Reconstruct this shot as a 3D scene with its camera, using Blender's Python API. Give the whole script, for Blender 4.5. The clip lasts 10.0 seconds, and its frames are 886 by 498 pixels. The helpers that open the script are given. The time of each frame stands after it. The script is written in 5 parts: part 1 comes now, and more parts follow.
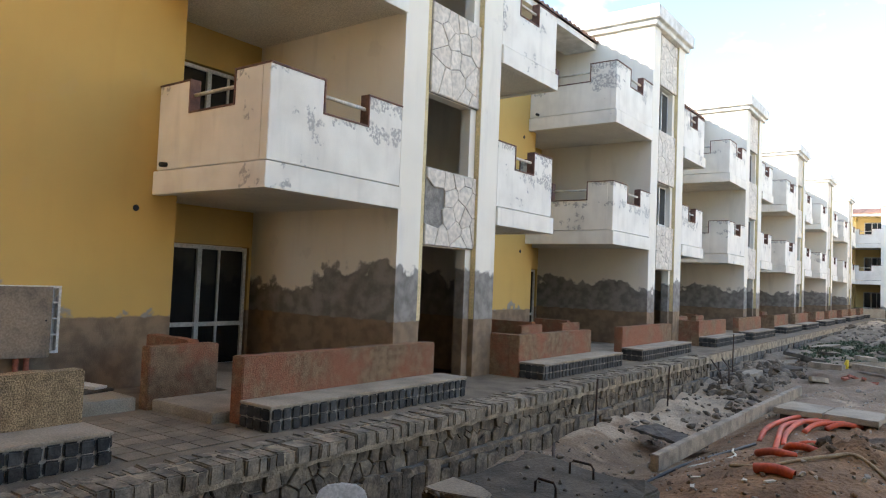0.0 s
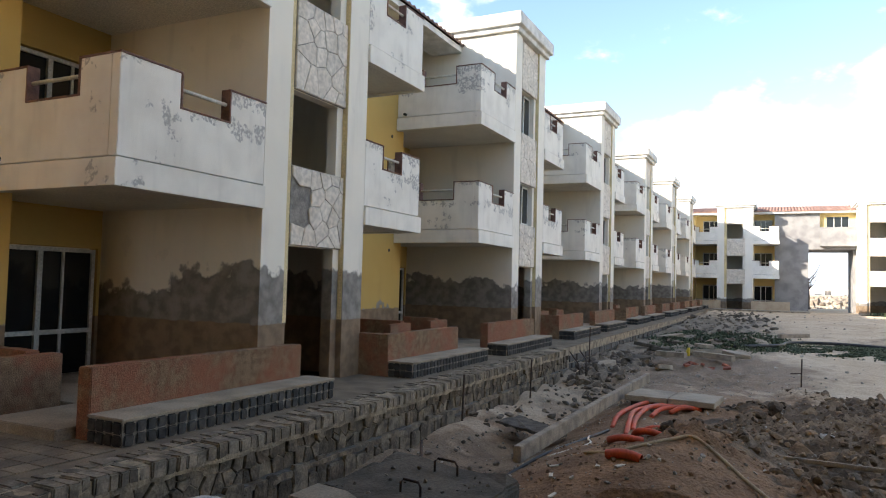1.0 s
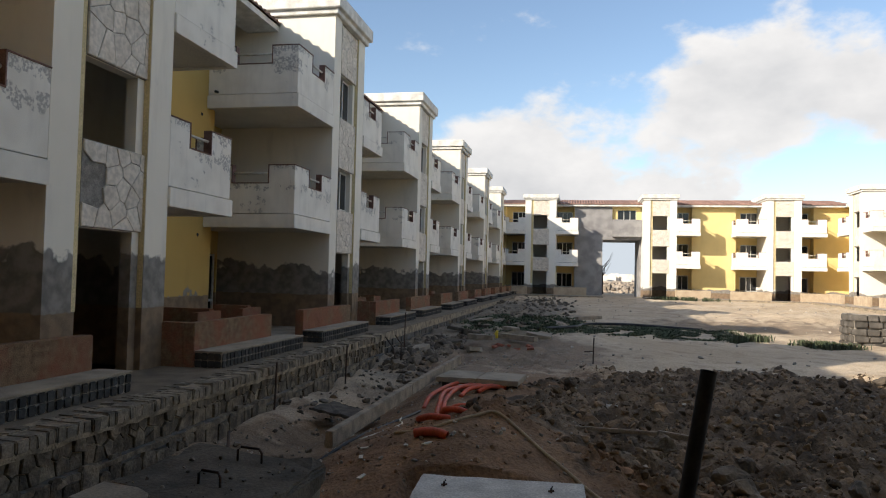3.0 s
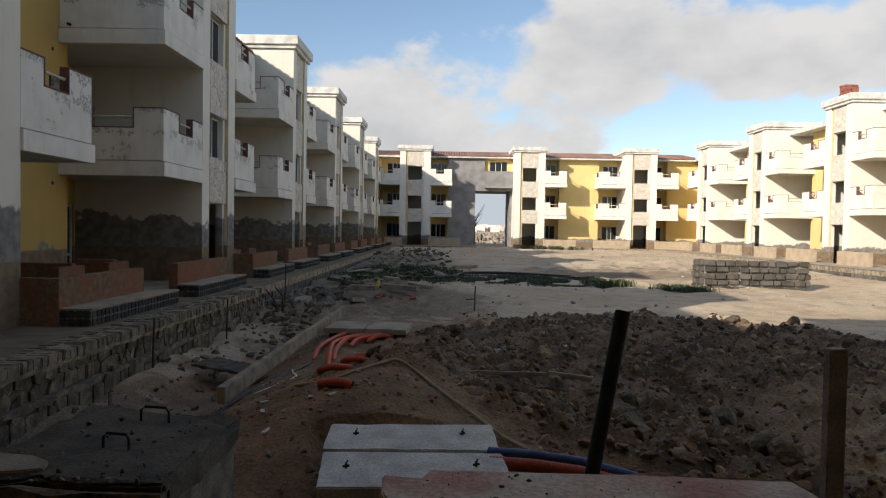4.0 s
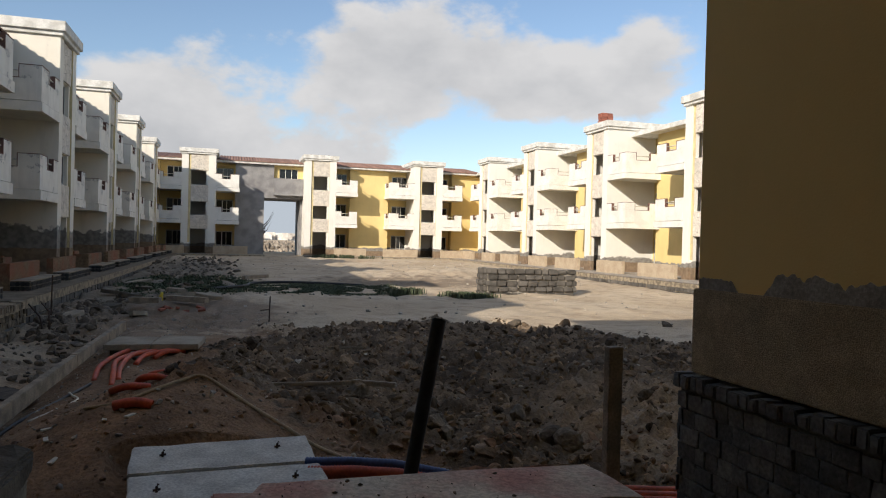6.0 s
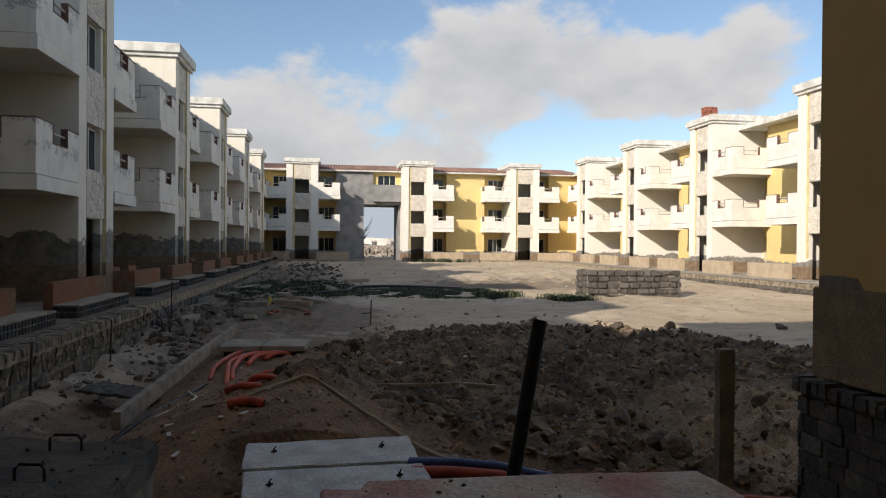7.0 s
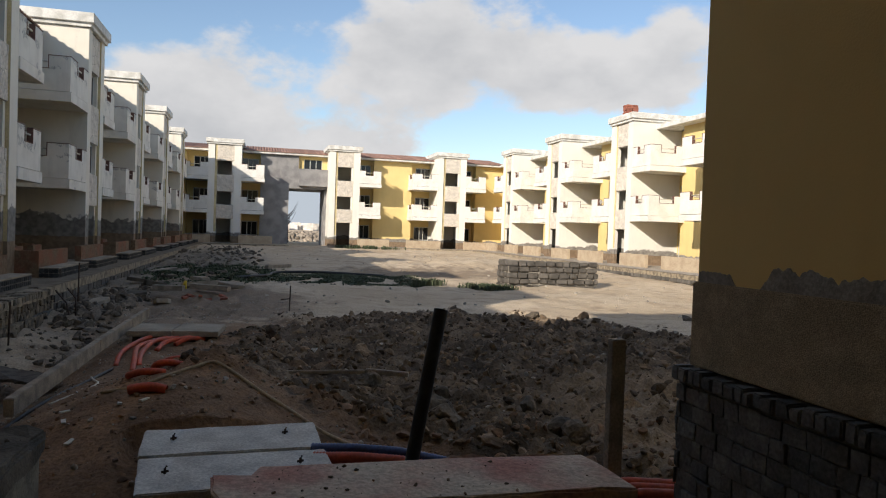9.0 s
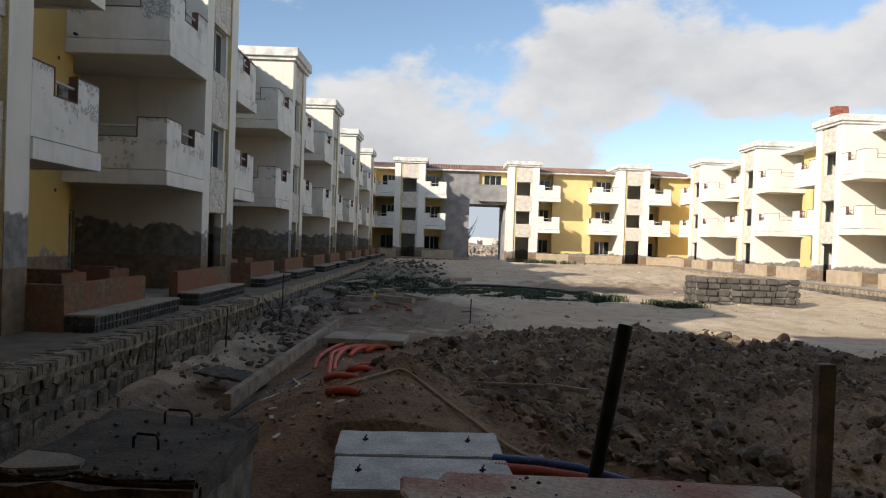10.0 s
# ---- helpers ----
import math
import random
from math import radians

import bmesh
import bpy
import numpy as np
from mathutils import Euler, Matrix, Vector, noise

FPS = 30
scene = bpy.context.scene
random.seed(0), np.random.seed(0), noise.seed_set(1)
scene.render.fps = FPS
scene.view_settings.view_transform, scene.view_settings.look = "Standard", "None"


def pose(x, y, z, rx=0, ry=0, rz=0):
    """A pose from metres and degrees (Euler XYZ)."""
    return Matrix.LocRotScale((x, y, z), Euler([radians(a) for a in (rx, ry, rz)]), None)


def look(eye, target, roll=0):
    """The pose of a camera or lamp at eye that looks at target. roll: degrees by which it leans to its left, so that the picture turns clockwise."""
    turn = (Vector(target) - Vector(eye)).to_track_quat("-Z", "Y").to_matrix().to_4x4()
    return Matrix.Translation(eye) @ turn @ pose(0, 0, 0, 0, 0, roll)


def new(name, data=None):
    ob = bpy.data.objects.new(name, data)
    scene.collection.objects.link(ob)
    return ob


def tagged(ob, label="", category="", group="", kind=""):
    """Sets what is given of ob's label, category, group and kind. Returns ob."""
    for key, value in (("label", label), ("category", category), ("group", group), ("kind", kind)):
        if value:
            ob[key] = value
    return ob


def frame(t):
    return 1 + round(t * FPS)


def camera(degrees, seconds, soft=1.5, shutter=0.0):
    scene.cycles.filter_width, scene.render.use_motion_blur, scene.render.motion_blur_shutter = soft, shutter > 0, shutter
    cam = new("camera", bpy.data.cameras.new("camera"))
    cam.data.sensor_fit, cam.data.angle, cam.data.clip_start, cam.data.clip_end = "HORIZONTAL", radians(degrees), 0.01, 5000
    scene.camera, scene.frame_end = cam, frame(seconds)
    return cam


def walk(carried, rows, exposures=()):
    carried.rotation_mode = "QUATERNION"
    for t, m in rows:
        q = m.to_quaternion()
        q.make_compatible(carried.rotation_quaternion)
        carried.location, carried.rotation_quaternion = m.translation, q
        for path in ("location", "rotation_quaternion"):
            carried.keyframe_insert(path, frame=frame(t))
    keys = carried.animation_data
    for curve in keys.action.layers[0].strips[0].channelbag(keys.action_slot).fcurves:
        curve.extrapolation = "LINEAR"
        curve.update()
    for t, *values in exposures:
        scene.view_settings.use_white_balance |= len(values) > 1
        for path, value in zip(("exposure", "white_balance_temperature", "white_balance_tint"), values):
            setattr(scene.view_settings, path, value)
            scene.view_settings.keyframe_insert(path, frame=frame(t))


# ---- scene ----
cam = camera(64.8, 10.0, soft=1.1)
PATH = [
    (0, (0.204, 0.020, 1.658), (-0.984, 1.626, 1.747), 2.31),
    (0.5, (0.211, 0.040, 1.671), (-0.873, 1.715, 1.810), 1.85),
    (1, (0.239, 0.029, 1.690), (-0.632, 1.827, 1.785), 1.46),
    (1.5, (0.280, 0.068, 1.657), (-0.377, 1.954, 1.760), 1.32),
    (2, (0.297, 0.045, 1.659), (-0.172, 1.987, 1.749), 0.84),
    (2.2, (0.297, 0.048, 1.661), (-0.100, 2.006, 1.749), 0.43),
    (3.3, (0.300, 0.093, 1.652), (-0.068, 2.058, 1.711), 1.96),
    (3.5, (0.183, 0.110, 1.654), (-0.124, 2.086, 1.694), 2.08),
    (4, (-0.001, 0.128, 1.615), (-0.020, 2.127, 1.556), 0.99),
    (4.5, (-0.081, 0.057, 1.658), (0.128, 2.046, 1.635), 6.07),
    (5, (-0.201, 0.003, 1.677), (0.349, 1.926, 1.671), 2.06),
    (5.2, (-0.217, 0.026, 1.670), (0.375, 1.936, 1.657), 1.35),
    (6.3, (-0.229, 0.006, 1.630), (0.315, 1.930, 1.607), 1.61),
    (6.5, (-0.236, 0.006, 1.626), (0.219, 1.954, 1.612), 0.80),
    (7, (-0.235, 0.018, 1.625), (0.068, 1.995, 1.608), 0.46),
    (7.5, (-0.243, 0.016, 1.637), (-0.062, 2.007, 1.606), 0.46),
    (8, (-0.253, 0.008, 1.642), (-0.087, 2.000, 1.580), 1.22),
    (8.5, (-0.211, -0.009, 1.632), (0.214, 1.943, 1.534), 1.18),
    (9, (-0.104, -0.071, 1.640), (0.403, 1.863, 1.592), 1.97),
    (9.5, (-0.026, -0.067, 1.640), (0.354, 1.891, 1.502), 1.80),
    (10, (-0.133, -0.106, 1.635), (-0.130, 1.894, 1.611), 1.95),
]
walk(cam, [(t, look(eye, target, roll)) for t, eye, target, roll in PATH], [(0, 2.12, 6650, 11), (1, 1.5, 6700, 11), (2, 0.82, 6650, 11), (3.5, 0.36, 6850, 11), (4.5, 0.12, 6650, 11), (5.2, 0.12, 6650, 11), (7.5, 0.05, 6650, 11), (9, 0.15, 6650, 11), (10, 0.25, 6600, 11)])

# ---- light ----
SUN_AZ, SUN_EL = (1.0, 0.9), 0.63
world = bpy.data.worlds.new("sky")
scene.world = world
world.use_nodes = True


def make_sky():
    nt = world.node_tree
    N, L = nt.nodes, nt.links
    N.clear()
    out, bg, sky = N.new("ShaderNodeOutputWorld"), N.new("ShaderNodeBackground"), N.new("ShaderNodeTexSky")
    sky.sky_type, sky.sun_disc = "NISHITA", False
    sky.sun_elevation = math.atan2(SUN_EL, math.hypot(*SUN_AZ))
    sky.sun_rotation = math.atan2(-SUN_AZ[0], -SUN_AZ[1])
    sky.air_density, sky.dust_density, sky.ozone_density = 1.0, 0.5, 1.8
    tc, sep = N.new("ShaderNodeTexCoord"), N.new("ShaderNodeSeparateXYZ")
    L.new(tc.outputs["Generated"], sep.inputs[0])
    mp = N.new("ShaderNodeMapping")
    mp.inputs["Location"].default_value = (0.55, 0.3, 0.1)
    mp.inputs["Scale"].default_value = (1.0, 1.0, 1.7)
    L.new(tc.outputs["Generated"], mp.inputs[0])
    n1 = N.new("ShaderNodeTexNoise")
    n1.inputs["Scale"].default_value, n1.inputs["Detail"].default_value, n1.inputs["Roughness"].default_value = 4.6, 10, 0.56
    L.new(mp.outputs[0], n1.inputs["Vector"])
    # banks of cumulus low over the far side of the yard, thin haze near the horizon
    def op(kind, p, q):
        n = N.new("ShaderNodeMath")
        n.operation = kind
        for k, v in enumerate((p, q)):
            if isinstance(v, (int, float)):
                n.inputs[k].default_value = v
            else:
                L.new(v, n.inputs[k])
        return n.outputs[0]

    def bank(tan_az, height, wide, tall, gain):
        a = op("DIVIDE", op("SUBTRACT", op("DIVIDE", sep.outputs["X"], op("MAXIMUM", sep.outputs["Y"], 0.05)), tan_az), wide)
        e = op("DIVIDE", op("SUBTRACT", sep.outputs["Z"], height), tall)
        return op("MULTIPLY", op("EXPONENT", op("MULTIPLY", op("ADD", op("MULTIPLY", a, a), op("MULTIPLY", e, e)), -1.0), 0.0), gain)

    # more broken cloud high overhead, out of view, added to temper the blue light
    over = N.new("ShaderNodeMapRange")
    over.inputs["From Min"].default_value, over.inputs["From Max"].default_value, over.inputs["To Max"].default_value = 0.45, 0.75, 0.09
    L.new(sep.outputs["Z"], over.inputs["Value"])
    overhead = over.outputs[0]
    total = op("SUBTRACT", op("ADD", bank(0.33, 0.24, 0.42, 0.08, 0.27), op("ADD", bank(-0.13, 0.178, 0.15, 0.065, 0.23), op("ADD", bank(0.08, 0.115, 0.30, 0.05, 0.17), op("ADD", bank(0.44, 0.135, 0.20, 0.04, -0.22), overhead)))), 0.10)
    add = N.new("ShaderNodeMath")
    add.operation = "ADD"
    L.new(op("ADD", op("MULTIPLY", n1.outputs["Fac"], 0.95), 0.025), add.inputs[0])
    L.new(total, add.inputs[1])
    ramp = N.new("ShaderNodeMapRange")
    ramp.interpolation_type = "SMOOTHSTEP"
    ramp.inputs["From Min"].default_value, ramp.inputs["From Max"].default_value = 0.49, 0.60
    L.new(add.outputs[0], ramp.inputs["Value"])
    shade = N.new("ShaderNodeMapRange")
    # grey bellies: where the billows thicken downwards
    lower = N.new("ShaderNodeMapping")
    lower.inputs["Location"].default_value = (0.55, 0.3, 0.16)
    lower.inputs["Scale"].default_value = (1.0, 1.0, 1.7)
    L.new(tc.outputs["Generated"], lower.inputs[0])
    n2 = N.new("ShaderNodeTexNoise")
    n2.inputs["Scale"].default_value, n2.inputs["Detail"].default_value, n2.inputs["Roughness"].default_value = 4.6, 6, 0.56
    L.new(lower.outputs[0], n2.inputs["Vector"])
    shade.inputs["From Min"].default_value, shade.inputs["From Max"].default_value = 0.50, 0.86
    L.new(op("ADD", add.outputs[0], op("MULTIPLY", op("SUBTRACT", n2.outputs["Fac"], n1.outputs["Fac"]), 1.2)), shade.inputs["Value"])
    cloud = N.new("ShaderNodeMix")
    cloud.data_type = "RGBA"
    cloud.inputs[6].default_value, cloud.inputs[7].default_value = (4.6, 4.68, 4.8, 1), (3.25, 3.4, 3.62, 1)
    L.new(shade.outputs[0], cloud.inputs[0])
    mix = N.new("ShaderNodeMix")
    mix.data_type = "RGBA"
    L.new(ramp.outputs[0], mix.inputs[0])
    L.new(sky.outputs[0], mix.inputs[6])
    L.new(cloud.outputs[2], mix.inputs[7])
    low = N.new("ShaderNodeMapRange")
    low.interpolation_type = "SMOOTHSTEP"
    low.inputs["From Min"].default_value, low.inputs["From Max"].default_value = 0.11, 0.045
    L.new(sep.outputs["Z"], low.inputs["Value"])
    hazy = N.new("ShaderNodeMix")
    hazy.data_type = "RGBA"
    hazy.inputs[7].default_value = (3.3, 3.75, 4.25, 1)
    L.new(low.outputs[0], hazy.inputs[0])
    L.new(mix.outputs[2], hazy.inputs[6])
    L.new(hazy.outputs[2], bg.inputs["Color"])
    bg.inputs["Strength"].default_value = 0.14
    L.new(bg.outputs[0], out.inputs[0])


make_sky()
sun = new("sun", bpy.data.lights.new("sun", "SUN"))
sun.data.energy, sun.data.angle, sun.data.color = 5.0, radians(0.6), (1.0, 0.93, 0.82)
sun.matrix_world = look((-40, -36, 25.2), (0, 0, 0))


# ---- materials ----
def nodes_of(name, rough=0.9, metal=0.0):
    m = bpy.data.materials.new(name)
    m.use_nodes = True
    b = m.node_tree.nodes["Principled BSDF"]
    b.inputs["Roughness"].default_value, b.inputs["Metallic"].default_value = rough, metal
    b.inputs["Specular IOR Level"].default_value = 0.3
    return m, m.node_tree.nodes, m.node_tree.links, b


def tex(N, L, scale, detail=5, kind="ShaderNodeTexNoise", stretch=None):
    geo = N.new("ShaderNodeNewGeometry")
    src = geo.outputs["Position"]
    if stretch:
        mp = N.new("ShaderNodeMapping")
        mp.inputs["Scale"].default_value = stretch
        L.new(src, mp.inputs[0])
        src = mp.outputs[0]
    n = N.new(kind)
    n.inputs["Scale"].default_value = scale
    if kind == "ShaderNodeTexNoise":
        n.inputs["Detail"].default_value = detail
    L.new(src, n.inputs["Vector"])
    return n.outputs[0]


def rng(N, L, v, a, b, c=0.0, d=1.0, smooth=True):
    r = N.new("ShaderNodeMapRange")
    r.interpolation_type = "SMOOTHSTEP" if smooth else "LINEAR"
    for k, x in zip(("From Min", "From Max", "To Min", "To Max"), (a, b, c, d)):
        r.inputs[k].default_value = x
    L.new(v, r.inputs["Value"])
    return r.outputs[0]


def calc(N, L, op, a, b):
    n = N.new("ShaderNodeMath")
    n.operation = op
    for k, v in enumerate((a, b)):
        if isinstance(v, (int, float)):
            n.inputs[k].default_value = v
        else:
            L.new(v, n.inputs[k])
    return n.outputs[0]


def blend(N, L, f, a, b):
    n = N.new("ShaderNodeMix")
    n.data_type = "RGBA"
    for k, v in ((0, f), (6, a), (7, b)):
        if isinstance(v, (int, float)):
            n.inputs[k].default_value = v
        elif isinstance(v, tuple):
            n.inputs[k].default_value = (*v, 1)
        else:
            L.new(v, n.inputs[k])
    return n.outputs[2]


def relief(N, L, b, height, strength, distance=0.01):
    bump = N.new("ShaderNodeBump")
    bump.inputs["Distance"].default_value = distance
    if isinstance(strength, (int, float)):
        bump.inputs["Strength"].default_value = strength
    else:
        L.new(strength, bump.inputs["Strength"])
    L.new(height, bump.inputs["Height"])
    L.new(bump.outputs[0], b.inputs["Normal"])


def simple(name, base, other, rough=0.9, scale=6.0, fine=60.0, bump=0.3, distance=0.01, metal=0.0, lone=0.0):
    """A surface of two tones at two scales with fine relief; lone: how far single pieces differ."""
    m, N, L, b = nodes_of(name, rough, metal)
    c = blend(N, L, rng(N, L, tex(N, L, scale), 0.35, 0.68), base, other)
    g = rng(N, L, tex(N, L, fine, 3), 0.3, 0.7, 0.78, 1.12)
    if lone:
        info = N.new("ShaderNodeObjectInfo")
        isl = N.new("ShaderNodeNewGeometry")
        both = calc(N, L, "FRACT", calc(N, L, "ADD", info.outputs["Random"], isl.outputs["Random Per Island"]), 0.0)
        g = calc(N, L, "MULTIPLY", g, rng(N, L, both, 0, 1, 1 - lone, 1 + lone, False))
    mul = N.new("ShaderNodeVectorMath")
    mul.operation = "SCALE"
    L.new(c, mul.inputs[0])
    L.new(g, mul.inputs["Scale"])
    L.new(mul.outputs[0], b.inputs["Base Color"])
    if bump:
        relief(N, L, b, tex(N, L, fine, 4), bump, distance)
    return m


def plaster(name, paint, damp, band, streaks=0.5, wave=1.0, spots=0.6):
    """Painted render over a rough brown band at the foot; rising damp has taken the paint off up to a ragged line."""
    m, N, L, b = nodes_of(name, 0.92)
    geo = N.new("ShaderNodeNewGeometry")
    sep = N.new("ShaderNodeSeparateXYZ")
    L.new(geo.outputs["Position"], sep.inputs[0])
    z = sep.outputs["Z"]
    big, mid, fine = tex(N, L, 0.7, 3), tex(N, L, 5.0, 6), tex(N, L, 90.0, 3)
    run = tex(N, L, 3.0, 5, stretch=(1, 1, 0.18))
    dirt = rng(N, L, run, 0.52, 0.78, 0, streaks)
    shade = rng(N, L, tex(N, L, 1.6, 6), 0.3, 0.75, 0, 0.35)
    dull = tuple(0.62 * v for v in paint)
    c = blend(N, L, shade, paint, tuple(0.86 * v for v in paint))
    c = blend(N, L, dirt, c, dull)
    # worn spots with the grey coat below
    spot = rng(N, L, tex(N, L, 2.2, 8), 0.655, 0.70)
    c = blend(N, L, calc(N, L, "MULTIPLY", spot, spots), c, (0.36, 0.34, 0.31))
    wav = calc(N, L, "ADD", calc(N, L, "MULTIPLY", big, 1.5 * wave), calc(N, L, "MULTIPLY", mid, 0.6 * wave))
    lift = calc(N, L, "ADD", z, calc(N, L, "SUBTRACT", 1.05 * wave, wav))
    wet = rng(N, L, lift, damp + 0.06, damp - 0.04)
    grey = blend(N, L, rng(N, L, mid, 0.3, 0.7), (0.165, 0.15, 0.132), (0.29, 0.268, 0.238))
    c = blend(N, L, wet, c, grey)
    edge = calc(N, L, "ADD", z, calc(N, L, "MULTIPLY", calc(N, L, "SUBTRACT", mid, 0.5), 0.10))
    foot = rng(N, L, edge, band + 0.015, band - 0.015)
    brown = blend(N, L, rng(N, L, mid, 0.35, 0.65), (0.26, 0.185, 0.12), (0.185, 0.13, 0.085))
    c = blend(N, L, foot, c, brown)
    L.new(c, b.inputs["Base Color"])
    h = calc(N, L, "ADD", calc(N, L, "MULTIPLY", mid, 0.6), fine)
    st = calc(N, L, "ADD", calc(N, L, "MULTIPLY", foot, 0.6), calc(N, L, "ADD", 0.10, calc(N, L, "MULTIPLY", wet, 0.25)))
    relief(N, L, b, h, st, 0.012)
    return m


WHITE = (0.79, 0.735, 0.63)
YELLOW_SHADED = (0.53, 0.355, 0.115)
white_damp = plaster("white_paint_damp", WHITE, 1.72, 1.0, 0.35, 1.0, 0.12)
white_dry = plaster("white_paint_dry", (0.78, 0.745, 0.67), 0.9, 0.62, 0.15, 0.5, 0.08)
# besides the damp, shade darkens the left wing's yellow, sunlight pales the others'
yellow_damp_shaded = plaster("yellow_paint_damp_shaded", YELLOW_SHADED, 0.98, 0.98, 0.12, 1.3, 0.05)
yellow_dry_sunlit = plaster("yellow_paint_dry_sunlit", (0.74, 0.565, 0.25), 0.75, 0.5, 0.12, 0.5, 0.05)
grey_render = simple("bare_cement_render", (0.30, 0.29, 0.28), (0.21, 0.20, 0.20), scale=1.3, fine=40)
white_trim = simple("white_trim", (0.76, 0.74, 0.69), (0.55, 0.53, 0.48), scale=2.5, fine=50, bump=0.15)
def worn_paint(name, base, other, worn, amount):
    """Old white paint: faint rain streaks, and flaking that starts at the top edge of each storey's parapet."""
    m, N, L, b = nodes_of(name, 0.9)
    geo = N.new("ShaderNodeNewGeometry")
    sep = N.new("ShaderNodeSeparateXYZ")
    L.new(geo.outputs["Position"], sep.inputs[0])
    mid, fine = tex(N, L, 6.0, 7), tex(N, L, 70.0, 3)
    c = blend(N, L, rng(N, L, tex(N, L, 1.8, 5), 0.35, 0.7), base, other)
    c = blend(N, L, rng(N, L, tex(N, L, 5.0, 5, stretch=(1, 1, 0.15)), 0.5, 0.75, 0, 0.25), c, tuple(0.7 * v for v in other))
    level = calc(N, L, "MODULO", sep.outputs["Z"], 3.0)
    rim = calc(N, L, "ADD", calc(N, L, "MULTIPLY", rng(N, L, level, 0.98, 1.2, 0, 0.13), rng(N, L, level, 1.5, 1.4)), calc(N, L, "MULTIPLY", rng(N, L, level, 0.5, 0.72, 0, 0.085), rng(N, L, level, 0.98, 0.84)))
    flake = calc(N, L, "ADD", calc(N, L, "MULTIPLY", tex(N, L, 0.9, 3), 0.6), calc(N, L, "MULTIPLY", mid, 0.4))
    f = rng(N, L, calc(N, L, "ADD", flake, rim), amount, amount + 0.03)
    c = blend(N, L, calc(N, L, "MULTIPLY", f, rng(N, L, tex(N, L, 22, 6), 0.38, 0.58)), c, worn)
    L.new(c, b.inputs["Base Color"])
    relief(N, L, b, calc(N, L, "ADD", fine, calc(N, L, "MULTIPLY", f, -1.5)), 0.25, 0.01)
    return m


parapet_white = worn_paint("white_parapet", (0.80, 0.755, 0.67), (0.70, 0.655, 0.575), (0.40, 0.38, 0.345), 0.605)
reveal_red = simple("red_brown_reveal", (0.22, 0.12, 0.09), (0.14, 0.08, 0.065), scale=9)
panel_stone = simple("cut_limestone", (0.70, 0.635, 0.545), (0.60, 0.535, 0.45), scale=3, fine=12, bump=0.6, lone=0.06)
panel_back = simple("grey_mortar_bed", (0.28, 0.26, 0.23), (0.17, 0.155, 0.14), scale=8, fine=50, bump=0.6)
soffit = simple("white_soffit", (0.76, 0.72, 0.63), (0.66, 0.62, 0.54), scale=0.8, fine=40, bump=0.1)
pale_yellow = simple("faded_yellow_paint", (0.70, 0.57, 0.31), (0.58, 0.47, 0.27), scale=2.5, fine=50, bump=0.15)
dark_room = simple("bare_interior_plaster", (0.34, 0.30, 0.25), (0.22, 0.20, 0.17), scale=2)
frame_alu = simple("white_aluminium", (0.62, 0.61, 0.57), (0.50, 0.49, 0.45), 0.45, 3, 30, 0.05)
pale_pipe = simple("cream_pipe", (0.66, 0.62, 0.52), (0.50, 0.46, 0.38), 0.5, 8, 50, 0.1)
roof_tile = simple("clay_roof_tile", (0.31, 0.18, 0.135), (0.22, 0.13, 0.10), 0.85, 3, 30, 0.3, lone=0.25)
roof_tile_dark = simple("weathered_roof_tile", (0.16, 0.095, 0.07), (0.09, 0.06, 0.05), 0.85, 3, 30, 0.3, lone=0.25)
plinth_stone = simple("grey_basalt", (0.105, 0.10, 0.092), (0.165, 0.155, 0.14), 0.85, 7, 45, 0.8, 0.012, lone=0.3)
dark_joint = simple("sooty_mortar", (0.15, 0.14, 0.125), (0.10, 0.094, 0.085), 0.95, 9, 70, 0.6)
basalt = simple("dark_basalt_sett", (0.028, 0.027, 0.026), (0.07, 0.067, 0.063), 0.8, 7, 45, 0.6, 0.012, lone=0.35)
joint = simple("pale_mortar", (0.36, 0.32, 0.265), (0.20, 0.175, 0.145), 0.95, 9, 70, 0.6)
rubble_stone = simple("rough_field_stone", (0.20, 0.16, 0.12), (0.095, 0.08, 0.065), 0.95, 6, 28, 0.9, 0.02, lone=0.4)
wall_stone = simple("brown_wall_stone", (0.20, 0.158, 0.11), (0.085, 0.068, 0.05), 0.95, 7, 30, 0.9, 0.02, lone=0.4)
coping_stone = simple("worn_coping_stone", (0.26, 0.215, 0.16), (0.115, 0.097, 0.075), 0.95, 6, 40, 0.7, 0.015, lone=0.25)
lime_mortar = simple("lime_mortar", (0.38, 0.31, 0.215), (0.16, 0.13, 0.095), 0.95, 5, 40, 0.9, 0.02)
def roughcast(name, base, patch, lo, hi, speck=0.55, size=75.0, depth=0.02):
    """Coarse thrown render: speckled grains, with the coloured coat left in patches and grime at the top edge."""
    m, N, L, b = nodes_of(name, 0.97)
    grain, mid = tex(N, L, size, 4), tex(N, L, 9.0, 6)
    c = blend(N, L, rng(N, L, mid, 0.35, 0.68), base, tuple(0.62 * v for v in base))
    f = calc(N, L, "ADD", calc(N, L, "MULTIPLY", tex(N, L, 1.4, 3), 0.7), calc(N, L, "MULTIPLY", mid, 0.3))
    c = blend(N, L, rng(N, L, f, lo, hi, 0, 0.85), c, patch)
    mul = N.new("ShaderNodeVectorMath")
    mul.operation = "SCALE"
    L.new(c, mul.inputs[0])
    L.new(rng(N, L, grain, 0.32, 0.68, 1 - speck, 1 + 0.6 * speck), mul.inputs["Scale"])
    L.new(mul.outputs[0], b.inputs["Base Color"])
    relief(N, L, b, grain, 1.0, depth)
    return m


